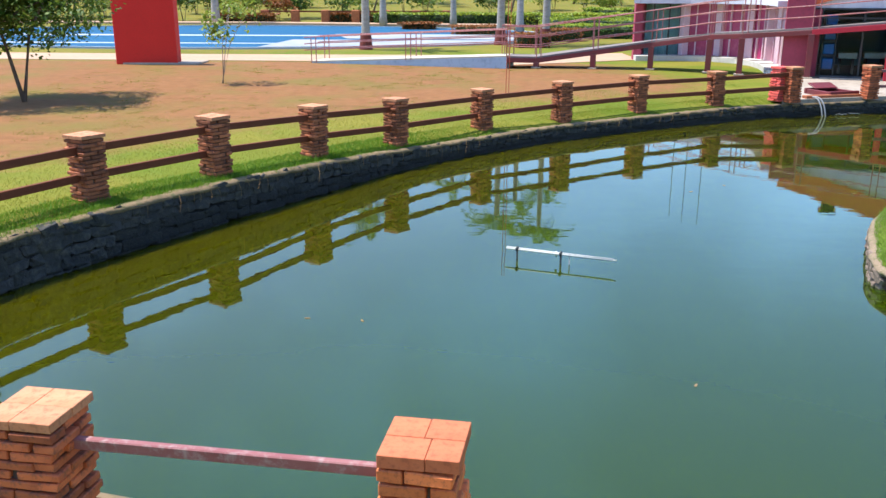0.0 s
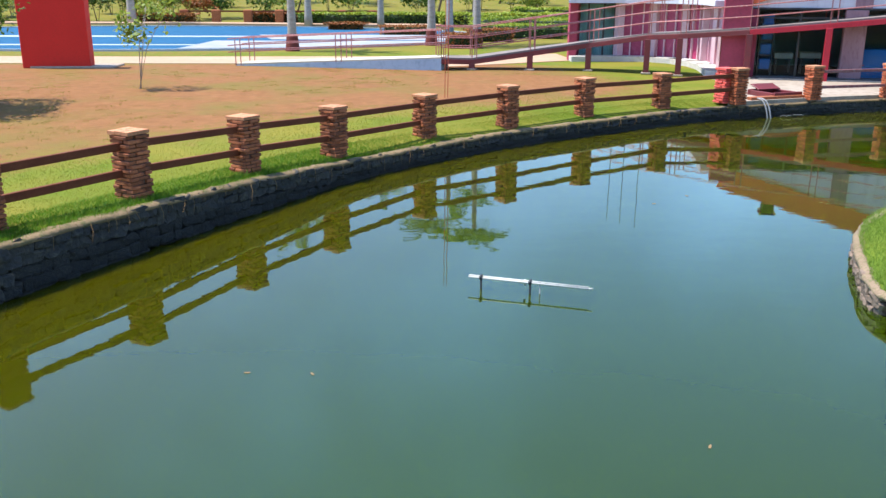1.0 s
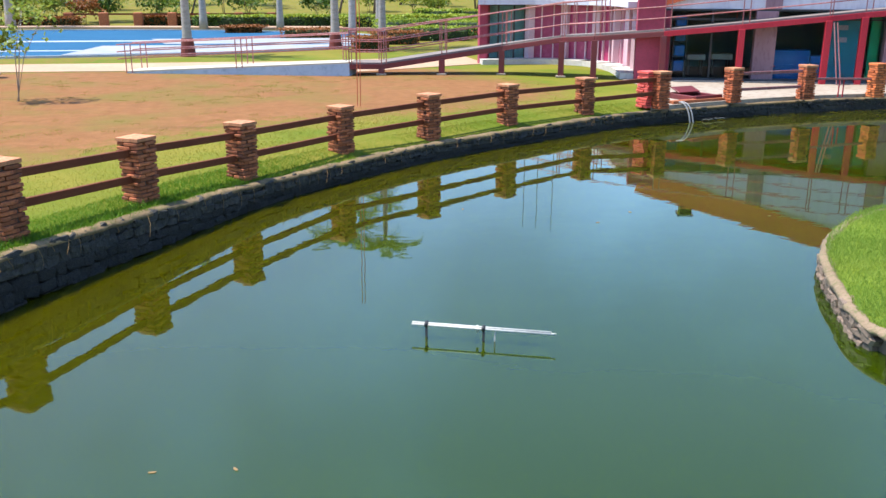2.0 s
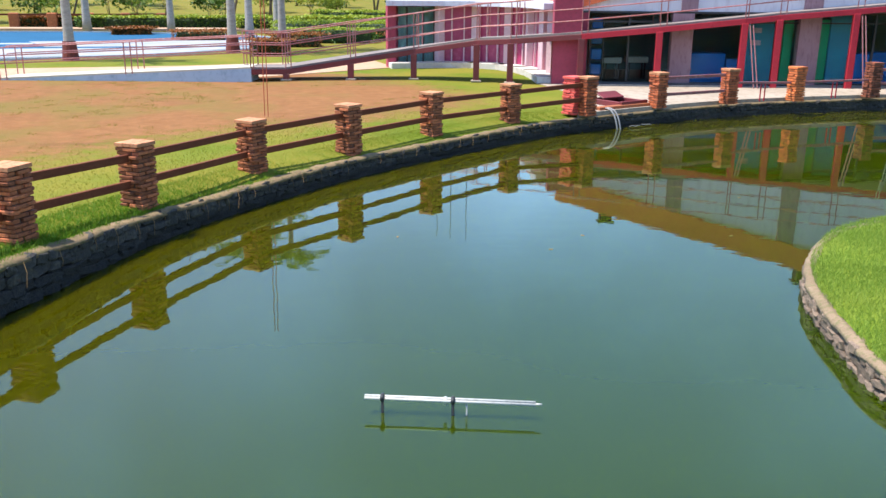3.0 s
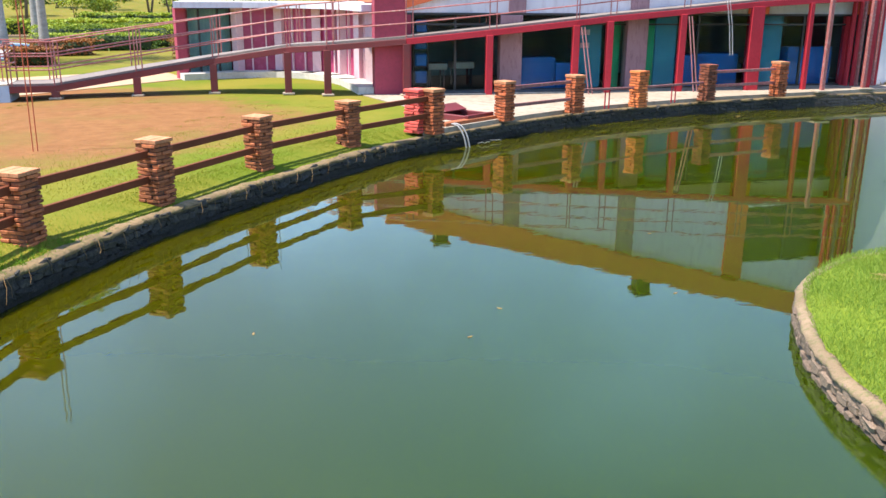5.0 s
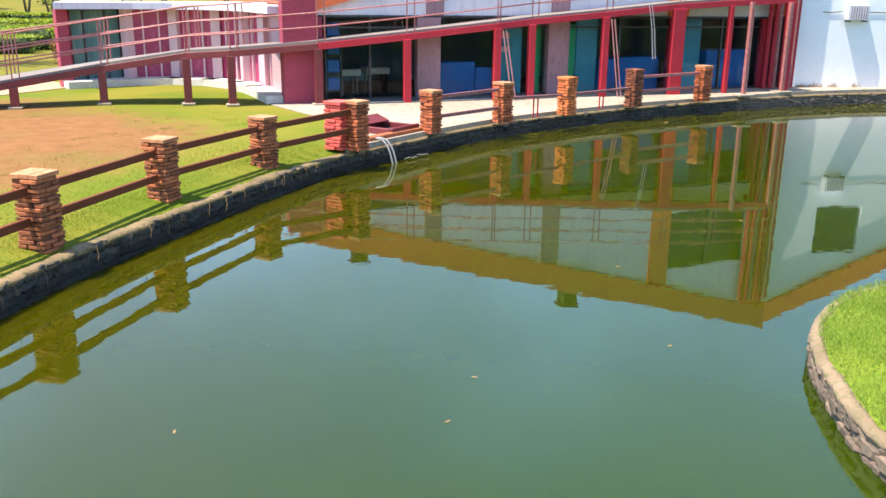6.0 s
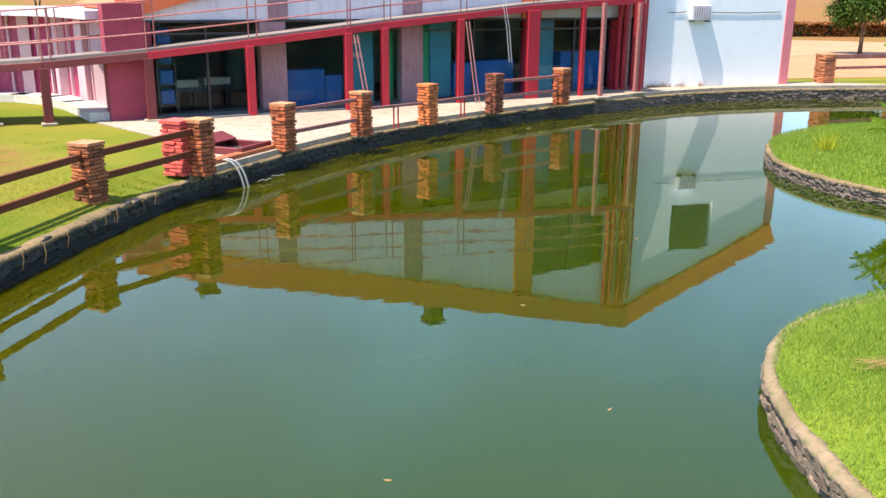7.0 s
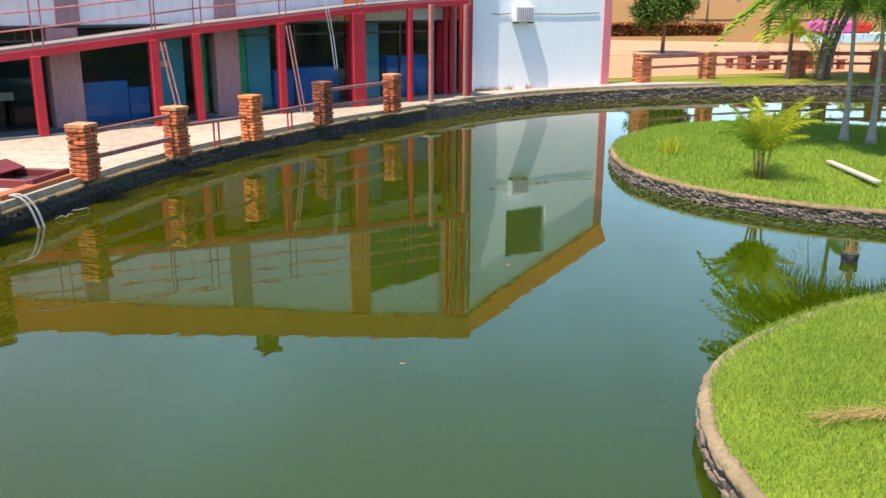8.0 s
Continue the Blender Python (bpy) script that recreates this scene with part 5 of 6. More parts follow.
def make_car(x, y, ang, mat, label):
    g = float(ground_z(np.array(x), np.array(y)))
    root = empty("parked_car", pose(x, y, g, 0, 0, ang))
    prof = [(-2.1, 0.35), (-2.15, 0.75), (-1.5, 0.92), (-0.9, 1.42), (0.7, 1.45), (1.35, 0.95), (2.05, 0.82), (2.15, 0.4)]
    bm = bmesh.new()
    a = [bm.verts.new((px, -0.85, pz)) for px, pz in prof]
    b = [bm.verts.new((px, 0.85, pz)) for px, pz in prof]
    bm.faces.new(a)
    bm.faces.new(b[::-1])
    for i in range(len(prof)):
        j = (i + 1) % len(prof)
        bm.faces.new((a[i], b[i], b[j], a[j]))
    bmesh.ops.recalc_face_normals(bm, faces=bm.faces)
    bmesh.ops.bevel(bm, geom=bm.edges[:], offset=0.06, segments=2, affect="EDGES")
    part("body", bm, mat, root)
    for s in (-1, 1):
        part("side_glass", boxed((1.5, 0.02, 0.36), pose(-0.1, s * 0.86, 1.16)), M_GLOOM, root)
        for w in (-1.35, 1.35):
            tyre = part("wheel", tube(bmesh.new(), [(w, s * 0.7, 0.33), (w, s * 0.9, 0.33)], 0.33, 14), M_BLACK, root)
            part("rim", tube(bmesh.new(), [(w, s * 0.8, 0.33), (w, s * 0.912, 0.33)], 0.2, 12), M_PVC, tyre)
    return tagged(root, label, "car")


M_CARW = surface("white_car_paint", (0.75, 0.75, 0.77), (0.70, 0.70, 0.72), None, 1, 5, 0.25, 0.0)
M_CARB = surface("blue_car_paint", (0.05, 0.12, 0.30), (0.04, 0.10, 0.26), None, 1, 5, 0.25, 0.0)
make_car(13.5, 124, 5, M_CARW, "white parked car beyond the hedges")
make_car(22.0, 128, 5, M_CARW, "white parked car beyond the hedges")
make_car(-24.0, 112, 0, M_CARB, "dark blue parked car beyond the basin")


# ---------------------------------------------------------------- things at the water
M_PIPE = surface("weathered_white_pvc", (0.56, 0.55, 0.49), (0.46, 0.45, 0.41), (0.33, 0.32, 0.28), 5, 30, 0.5, 0.1, 0.002)


def make_float_pipe():
    a, b = Vector((0.945, 10.39, 0.137)), Vector((2.25, 9.91, 0.132))
    d = (b - a).normalized()
    n = Vector((-d.y, d.x, 0))
    root = empty("pipe_frame", pose(*a))
    inv = root.matrix_world.inverted()

    def put(name, bm, mat, label=""):
        bmesh.ops.transform(bm, matrix=inv, verts=bm.verts)
        return part(name, bm, mat, root, label, True)

    for s, z in ((0.0, 0.004), (-0.024, -0.006)):
        put("pipe", tube(bmesh.new(), [a + n * s + Vector((0, 0, z)), b + n * s + Vector((0, 0, z))], 0.0115, 10), M_PIPE, "greyed white plastic pipe")
    put("pipe_tip", tube(bmesh.new(), [b - n * 0.024, b - n * 0.024 + d * 0.05], 0.009, 8), M_PIPE)
    for f in (0.105, 0.52):
        p = a.lerp(b, f) - n * 0.012
        put("stake", tube(bmesh.new(), [p + Vector((0, 0, -0.5)), p + Vector((0, 0, 0.03))], 0.013, 8), M_BLACK, "black stake standing in the water")
        put("clamp", boxed((0.034, 0.085, 0.05), pose(*p, 0, 0, math.degrees(math.atan2(d.y, d.x))), 0.01), M_BLACK, "black clamp")
    p = a.lerp(b, 0.60)
    put("thin_stake", tube(bmesh.new(), [p + Vector((0, 0, -0.4)), p + Vector((0, 0, 0.0))], 0.008, 6), M_PIPE)
    p = a.lerp(b, 0.475)
    put("tee", tube(bmesh.new(), [p + Vector((0, 0, 0.02)), p + Vector((0, 0, -0.05))], 0.014, 8), M_PIPE)
    tagged(root, "two white plastic pipes held by black stakes above the water", "pipe")


make_float_pipe()


def make_stump():
    root = empty("pond_planter", pose(14.52, 13.16, -0.08))
    part("pot", tube(bmesh.new(), [(0, 0, -0.2), (0, 0, 0.1), (0, 0, 0.2)], 0.10, 12, 0.115), M_STONE, root, "dark round pot")
    rs = np.random.RandomState(2)
    bm = bmesh.new()
    for k in range(16):
        a, q = rs.uniform(0, 6.28), rs.uniform(0, 0.085)
        s = Vector((q * math.cos(a), q * math.sin(a), 0.18))
        tube(bm, [s, s + Vector((0.25 * q * math.cos(a), 0.25 * q * math.sin(a), rs.uniform(0.08, 0.26)))], 0.008, 4, 0.003)
    part("dry_stalks", bm, M_STRAW, root, "dry straw-coloured stalks")
    tagged(root, "dark pot of dry stalks standing in the pond", "planter")


make_stump()


def make_box_and_hose():
    # red box beside the corner post, brick sill, open hatch and the two hoses
    root = make_post("red_brick_pier", M_REDBRICK, 0.93, random.Random(5), cap=M_REDBRICK, PW=0.40)
    root.matrix_world = pose(8.95, 24.0, G - 0.02, 0, 0, 22)
    tagged(root, "red painted brick pier close behind a post", "pier")
    h = empty("pump_hatch", pose(10.85, 25.2, G + 0.01, 0, 0, 20))
    for k in (-1, 1):
        part("rim_board", boxed((1.0, 0.09, 0.17), pose(0, 0.5 * k, 0.085), 0.01), M_MAROON, h, "dark maroon rim board")
        part("rim_board", boxed((0.09, 0.9, 0.15), pose(0.45 * k, 0, 0.075), 0.01), M_MAROON, h)
    # no hollow here: a flat dark plate stands for the pit's shade
    part("pit", boxed((0.82, 0.90, 0.03), pose(0, 0, 0.015)), M_STONE, h, "dark plate for the shade in the open pit")
    part("cover", boxed((0.80, 0.36, 0.03), pose(0.0, 0.38, 0.24, 20, 0, 0), 0.006), M_MAROON, h, "dark tilted hatch cover")
    tagged(h, "open pump hatch with a tilted dark cover in the terrace edge", "hatch")
    s = obj("brick_sill", bar(bmesh.new(), (9.75, 24.27, G + 0.05), (11.5, 24.88, G + 0.05), 0.20, 0.10, 0.01), M_BRICK)
    tagged(s, "low terracotta brick sill at the pond edge", "sill")
    for k in (0, 1):
        o = 0.09 * k
        pts = spline([(9.75 + o, 24.45, 0.49), (9.93 + o, 24.28, 0.51), (10.05 + o, 24.12, 0.47), (10.14 + o, 24.0, 0.25), (10.2 + o, 23.92, -0.15)], 0.08)
        ob = obj("hose", tube(bmesh.new(), pts, 0.020, 8), M_HOSE, smooth=True)
        tagged(ob, "pale grey hose hanging over the stone wall into the pond", "hose", group="pond hoses")


M_HOSE = surface("grey_hose", (0.36, 0.35, 0.34), (0.28, 0.27, 0.27), None, 5, 30, 0.5, 0.1)
M_REDBRICK = surface("red_painted_brick", (0.80, 0.11, 0.085), (0.70, 0.095, 0.075), (0.55, 0.13, 0.09), 2, 14, 0.7, 0.4, 0.01)
make_box_and_hose()


def make_coping(name, line, level, label, inward, mat, broad=0.10, step=0.09):
    """A rounded, uneven earth or mortar shoulder along the top of a stone edge; inward: +1 when the land lies outside the line."""
    q = spline([tuple(p) for p in line[::2]], step, True)
    n = len(q)
    t = np.roll(q, -1, 0) - np.roll(q, 1, 0)
    t = t / np.linalg.norm(t, axis=1)[:, None]
    land = np.c_[-t[:, 1], t[:, 0]]
    if ((q - q.mean(0)) * land).sum() * inward < 0:
        land = -land
    v, f = [], []
    for p, o in zip(q, land):
        lv = float(level(p[0], p[1]))
        w = broad * (1 + 0.7 * noise.noise((p[0] * 1.1, p[1] * 1.1, 0)) + 0.35 * noise.noise((p[0] * 5, p[1] * 5, 3)))
        g = 0.022 * noise.noise((p[0] * 4, p[1] * 4, 9)) + 0.012 * noise.noise((p[0] * 13, p[1] * 13, 2))
        for k, (a, b) in enumerate(((-0.03, -0.07), (-0.07, -0.045), (-0.06, -0.012), (-0.015, 0.012), (w * 0.6, 0.016), (w, 0.010), (w + 0.05, -0.06))):
            lump = 0.016 * noise.noise((p[0] * 9, p[1] * 9, k * 2.7))
            d = o * (a + g + lump)
            v.append((p[0] + d[0], p[1] + d[1], lv + b + lump * 0.8 + (0 if k in (0, 6) else g * 0.5)))
    for i in range(n):
        j = (i + 1) % n
        for k in range(6):
            f.append((7 * i + k, 7 * j + k, 7 * j + k + 1, 7 * i + k + 1))
    if inward > 0:
        f = [r[::-1] for r in f]
    ob = raw_mesh(name, v, f, mat)
    for r in ob.data.polygons:
        r.use_smooth = True
    tagged(ob, label, "coping", kind="structure")


M_COPING = surface("dusty_coping", (0.25, 0.165, 0.080), (0.145, 0.098, 0.046), (0.075, 0.08, 0.020), 1.3, 11, 0.95, 0.9, 0.03)
make_coping("bank_coping", POND, edge_z, "dusty coping along the top of the pond wall", 1, M_COPING, 0.11, 0.13)
M_LIP = surface("earthen_lip", (0.28, 0.195, 0.12), (0.20, 0.14, 0.08), (0.12, 0.13, 0.04), 2.2, 16, 0.95, 0.9, 0.03)
make_coping("island_lip_near", ISLE_A, lambda x, y: 0.25, "pale earthen lip along the island edge", -1, M_LIP, 0.042, 0.07)
make_coping("island_lip_far", ISLE_B, lambda x, y: 0.25, "pale earthen lip along the island edge", -1, M_COPING, 0.05, 0.1)


def make_roots():
    rs = np.random.RandomState(8)
    bm = bmesh.new()
    seg = [p for p in POND if -4 < p[0] < 10 and p[1] > 9]
    for k in range(85):
        p = seg[int(rs.randint(len(seg)))]
        o = (CENTRE - p) / np.linalg.norm(CENTRE - p)
        q = p + o * 0.11 + rs.normal(0, 0.06, 2)
        t = np.array([-o[1], o[0]]) * rs.normal(0, 0.05)
        e = float(edge_z(p[0], p[1]))
        tube(bm, [(q[0], q[1], e + 0.02), (q[0] + o[0] * 0.03 + t[0], q[1] + o[1] * 0.03 + t[1], e - rs.uniform(0.05, 0.12)), (q[0] + o[0] * 0.02 + t[0] * 2, q[1] + o[1] * 0.02 + t[1] * 2, e - rs.uniform(0.12, 0.26))], 0.0035, 3, 0.0015)
    tagged(obj("hanging_roots", bm, M_STRAW), "dry pale roots hanging over the stone wall", "roots", kind="stuff")


make_roots()

# ---------------------------------------------------------------- islands' plants
def make_young_palm(x, y, z):
    """A clump of short canes with fine arching feather leaves."""
    rs = np.random.RandomState(91)
    root = empty("young_palm", pose(x, y, z - 0.04))
    shapes = [frond_mesh(L, dr, 26, lf, m, 900 + k, 0.021) for k, (L, dr, lf, m) in enumerate(((1.05, 0.50, 0.26, M_PALML), (0.90, 0.42, 0.24, M_PALMY), (1.25, 0.52, 0.28, M_PALMY), (0.74, 0.34, 0.21, M_PALML)))]
    for k in range(6):
        a, q, h = 60 * k, rs.uniform(0.05, 0.13), rs.uniform(0.38, 0.52)
        b = Vector((q * math.cos(radians(a)), q * math.sin(radians(a)), 0))
        top = b * 1.7 + Vector((0, 0, h))
        part("cane", tube(bmesh.new(), [b, b.lerp(top, 0.5), top], 0.026, 7, 0.018), M_CANE, root, smooth=True)
        for j in range(5):
            o = new("frond", shapes[(k + j) % 4])
            o.parent = root
            o.matrix_world = root.matrix_world @ pose(*top) @ pose(0, 0, 0, rs.uniform(-15, 15), -rs.uniform(22, 74), a + 75 * (j - 2) + rs.uniform(-25, 25))
    return tagged(root, "young bushy palm with bright arching fronds on the island", "palm")


M_CANE = surface("green_cane", (0.20, 0.17, 0.035), (0.30, 0.22, 0.06), (0.15, 0.09, 0.03), 4, 20, 0.6, 0.2)
make_young_palm(18.1, 15.0, 0.38)
for k, (x, y, lx) in enumerate(((23.2, 14.2, 0.15), (23.1, 13.65, 0.25))):
    make_palm("slender_palm", x, y, 0.40, 2.9 + 0.4 * k, 0.056, 30, 2.9, 195 + k, "slender pale-trunked palm on the island", lean=(lx - 0.25, 0.1), leaf=0.8, mats=(M_PALMD, M_PALML), swell=2.4, droop=0.62, up=(-5, 65), thin=0.026)
for k, (x, y, lx, ly, h) in enumerate(((39.5, 16.78, 0.3, -1.0, 3.8), (39.9, 16.95, 0.5, -0.8, 4.2), (39.85, 16.6, 0.2, -1.3, 4.0), (40.3, 16.75, 0.6, -1.1, 3.6))):
    make_palm("leaning_palm", x, y, G, h, 0.10, 14, 3.4, 110 + k, "leaning dark-trunked palm with drooping fronds on the far bank", lean=(lx, ly), leaf=0.9, mats=(M_PALMD, M_PALML), trunk_mat=M_BARK, droop=0.85, up=(-20, 60), thin=0.02)
make_palm("yellowing_palm", 39.5, 18.0, G, 1.8, 0.09, 10, 1.5, 120, "small palm with a yellowing frond on the far bank", leaf=0.55, mats=(M_PALMY, M_PALMY), trunk_mat=M_BARK, droop=0.9, up=(-10, 60))


def tuft(x, y, z, h, n, mat, seed, label):
    rs = np.random.RandomState(seed)
    p = rs.normal(0, 0.10, (n, 2)) + (x, y)
    ob = blades("leafy_tuft", p, np.full(n, z), h, 0.7, mat, seed, label, 0.02)
    ob["kind"] = ""
    return tagged(ob, label, "plant")


tuft(19.85, 17.1, 0.37, 0.34, 120, M_PALMY, 4, "yellow-green grassy tuft on the island")
M_PLANK = surface("bleached_plank", (0.44, 0.40, 0.31), (0.38, 0.34, 0.26), (0.28, 0.24, 0.18), 3, 25, 0.9, 0.3, 0.004)
pl = obj("white_plank", bar(bmesh.new(), (19.9, 14.1, 0.44), (18.25, 13.15, 0.43), 0.13, 0.05, 0.01), M_PLANK)
tagged(pl, "weathered white plank lying on the island grass", "plank")


def make_straw():
    rs = np.random.RandomState(12)
    v, f = [], []
    for k in range(260):
        t = rs.uniform(-0.5, 0.5)
        c = np.array([8.85 + t * 0.55, 12.40 - t * 0.75]) + rs.normal(0, 0.05, 2)
        a = math.atan2(-1.3, 1.0) + rs.normal(0, 0.4)
        d = np.array([math.cos(a), math.sin(a)]) * rs.uniform(0.06, 0.16)
        z = isle_z(ISLE_A, 0.24, 0.16, c[0], c[1]) + rs.uniform(0.03, 0.06)
        w = np.array([-d[1], d[0]]) * 0.02
        i = len(v)
        v += [(*(c - d - w), z), (*(c - d + w), z), (*(c + d), z + rs.uniform(-0.02, 0.03))]
        f.append((i, i + 1, i + 2))
    tagged(raw_mesh("dead_frond", v, f, M_STRAW), "heap of dry brown straw lying on the island grass", "straw")


make_straw()
rs = np.random.RandomState(21)
p = scatter(ISLE_A, 400000, rs)
den = np.array([noise.noise((q[0] * 0.9, q[1] * 0.9, 2.0)) for q in p[::1]])
keep = rs.rand(len(p)) < 0.62 + 0.5 * den
p = p[keep]
dry = np.array([noise.noise((q[0] * 0.8, q[1] * 0.8, 6.0)) for q in p]) + rs.normal(0, 0.16, len(p)) > 0.22
for pick, mt, seed, words in ((~dry, M_GRASS, 31, "dense bright green grass covering the island"), (dry, M_GRASSL, 36, "yellower patches in the island grass")):
    q = p[pick]
    blades("island_grass", q, isle_z(ISLE_A, 0.24, 0.16, q[:, 0], q[:, 1]), 0.038, 1.1, mt, seed, words, 0.0065)
p = scatter(ISLE_B, 120000, rs)
blades("palm_island_grass", p, isle_z(ISLE_B, 0.24, 0.14, p[:, 0], p[:, 1]), 0.06, 0.9, M_GRASS, 32, "bright green grass covering the palm island", 0.012)


def bank_points(n, lo, hi, x0, x1, rs):
    seg = np.array([q for q in spline(BANK[:11], 0.1) if x0 < q[0] < x1])
    o = seg - CENTRE
    o = o / np.linalg.norm(o, axis=1)[:, None]
    k = rs.randint(0, len(seg), n)
    return seg[k] + o[k] * (lo + (hi - lo) * rs.rand(n) ** 1.2)[:, None] + rs.normal(0, 0.03, (n, 2))


p = bank_points(95000, 0.06, 1.1, -5.2, 9.3, rs)
lush = p[:, 1] + rs.normal(0, 1.2, len(p)) < 17.6
q = p[lush]
blades("bank_grass", q, lawn_z(q[:, 0], q[:, 1]), 0.036, 1.4, M_GRASSB, 33, "fresh green grass along the pond wall", 0.010)
q = p[~lush]
blades("trodden_grass", q, lawn_z(q[:, 0], q[:, 1]), 0.014, 1.7, M_GRASSM, 37, "short light green grass along the pond wall", 0.012)
p = bank_points(60000, 0.9, 5.2, -6.5, 9.8, rs)
p = p[rs.rand(len(p)) < 0.9 - 0.8 * soil_at(p[:, 0], p[:, 1])]
blades("lawn_grass", p, lawn_z(p[:, 0], p[:, 1]), 0.022, 1.6, M_GRASSY, 34, "short yellowing lawn grass behind the fence", 0.014)
p = bank_points(5000, 0.06, 0.5, -5.2, 9.3, rs)
p = p[p[:, 1] < 18 + rs.normal(0, 1.0, len(p))]
blades("edge_tufts", p, lawn_z(p[:, 0], p[:, 1]), 0.09, 0.9, M_GRASSB, 35, "long grass tufts at the foot of the posts", 0.012)

# ---------------------------------------------------------------- end wall fittings
d2 = (FC - FB).normalized()
n2 = Vector((d2.y, -d2.x, 0))
ANG_E = math.degrees(math.atan2(d2.y, d2.x))


def make_ac():
    p = FB + d2 * 2.05 + n2 * 0.14
    root = empty("air_conditioner", pose(p.x, p.y, 2.68, 0, 0, ANG_E))
    case = part("case", boxed((0.74, 0.26, 0.50), pose(0, 0, 0.26), 0.02), M_PVC, root)
    for k in range(7):
        part("grille_bar", boxed((0.022, 0.02, 0.40), pose(-0.27 + 0.09 * k, -0.135, 0.26)), M_LILAC, case)
    for s in (-0.3, 0.3):
        part("bracket", boxed((0.04, 0.34, 0.04), pose(s, 0, -0.02)), M_FRAME, root)
    tagged(root, "white air conditioner unit on the white end wall", "air conditioner")
    for s0, s1 in ((0.9, 1.6), (2.5, 5.4)):
        a, b = FB + d2 * s0 + n2 * 0.02, FB + d2 * s1 + n2 * 0.02
        c = obj("wall_cable", tube(bmesh.new(), [(a.x, a.y, 2.95), ((a.x + b.x) / 2, (a.y + b.y) / 2, 2.93), (b.x, b.y, 2.97)], 0.012, 5), M_BLACK)
        tagged(c, "thin dark cable along the white wall", "cable")


make_ac()
rs = np.random.RandomState(64)
for k in range(9):
    q = FB + d2 * (0.25 + 0.13 * k * (k % 3 + 1) * 0.7) + n2 * 0.06
    tuft(q.x, q.y, G + 0.02, 0.10 + 0.05 * (k % 3), 26, M_STRAW, 640 + k, "dry weeds at the foot of the white wall")
for q, w, z0, z1 in ((1.33, 0.42, 3.2, 3.92), (8.43, 0.5, 5.2, 6.08)):
    v = empty("roof_vent", pose(*on_facade(q, -0.1, z0), 0, 0, ANG_F))
    part("shaft", boxed((w, 0.45, z1 - z0 - 0.06), pose(0, 0, (z1 - z0 - 0.06) / 2), 0.02), M_STONE, v)
    part("cap", boxed((w + 0.16, 0.6, 0.07), pose(0, 0, z1 - z0 - 0.03), 0.015), M_FRAME, v)
    tagged(v, "small dark vent box on the terracotta roof", "vent", group="roof vents")
for k, x in enumerate((9.7, 10.3, 11.0)):
    r = obj("thin_pole", tube(bmesh.new(), [(0, 0, 0), (0, 0, 3.8 + 0.15 * k)], 0.02, 8, 0.012), M_FRAME)
    r.matrix_world = pose(x - 0.05, 38.7, G + 2.5)
    tagged(r, "thin grey pole standing on the flat roof", "pole", group="roof poles")
M_STRUT = surface("bleached_pink_timber", (0.36, 0.15, 0.15), (0.30, 0.11, 0.11), (0.44, 0.26, 0.25), 2, 15, 0.7, 0.2, 0.003)
# leaning struts and hanging cables before the glazing
for x, y, z in ((16.75, 28.45, 2.40), (20.11, 27.49, 2.72)):
    for k in (0, 1):
        a = Vector((x, y, z)) + FD * (0.14 + 0.10 * k) + FN * 0.08
        b = Vector((x, y, G + 0.02)) + FD * (0.40 + 0.12 * k) + FN * 0.25
        r = obj("leaning_strut", bar(bmesh.new(), a, b, 0.036, 0.036, 0.005), M_STRUT)
        tagged(r, "pale pinkish strut leaning against a ramp column", "strut", group="leaning struts")
for k in (0, 1):
    a, b = Vector((21.35 + 0.12 * k, 27.0, 3.35)), Vector((21.62 + 0.12 * k, 26.9, 1.55))
    r = obj("hanging_cable", tube(bmesh.new(), [a, a.lerp(b, 0.5) + Vector((0.05, 0, 0)), b], 0.008, 5), M_PVC)
    tagged(r, "white cable hanging from the ramp", "cable", group="hanging cables")

# low guard and footing on the terrace
M_GRATE = surface("galvanised_grate", (0.20, 0.21, 0.22), (0.14, 0.15, 0.16), (0.10, 0.10, 0.10), 2, 18, 0.6, 0.1, metal=0.2)
for q in (Vector((24.25, 25.42, G)), Vector((26.2, 25.35, G))):
    f = obj("column_footing", boxed((0.55, 0.4, 0.06), pose(q.x, q.y, G + 0.03, 0, 0, ANG_F), 0.01), M_CONC)
    tagged(f, "low concrete footing under a thin pink column", "footing")
    c = obj("thin_column", boxed((0.12, 0.12, 2.75), pose(q.x, q.y, G + 0.055 + 1.375, 0, 0, ANG_F), 0.01), M_RAILP)
    tagged(c, "thin faded pink steel column by the pond", "column")
for k in range(12):
    q = on_facade(0.7 + k * 0.55, 0.62)
    bm = boxed((0.54, 0.85, 0.02), pose(0, 0, 0.01))
    for j in range(6):
        box(bm, (0.035, 0.85, 0.03), pose(-0.23 + 0.092 * j, 0, 0.035), 0.004)
    for j in (-0.41, 0.41):
        box(bm, (0.54, 0.04, 0.034), pose(0, j, 0.036), 0.004)
    g = obj("floor_grate", bm, M_GRATE)
    g.matrix_world = pose(q.x, q.y, G + 0.015, 0, 0, ANG_F)
    tagged(g, "grey slatted drain grate at the foot of the glazing", "grate", group="drain grates")

# ---------------------------------------------------------------- far bank beyond the white wall
R_POSTS = [(34.6, 22.4, 1.50), (37.7, 20.75, 1.50), (41.0, 17.9, 1.48), (42.9, 15.0, 1.46), (43.8, 11.9, 1.46)]
M_BRICK_F = surface("pale_red_brick", (0.58, 0.20, 0.09), (0.46, 0.14, 0.06), (0.30, 0.10, 0.05), 4, 22, 0.85, 0.5, 0.006, vary=0.3)
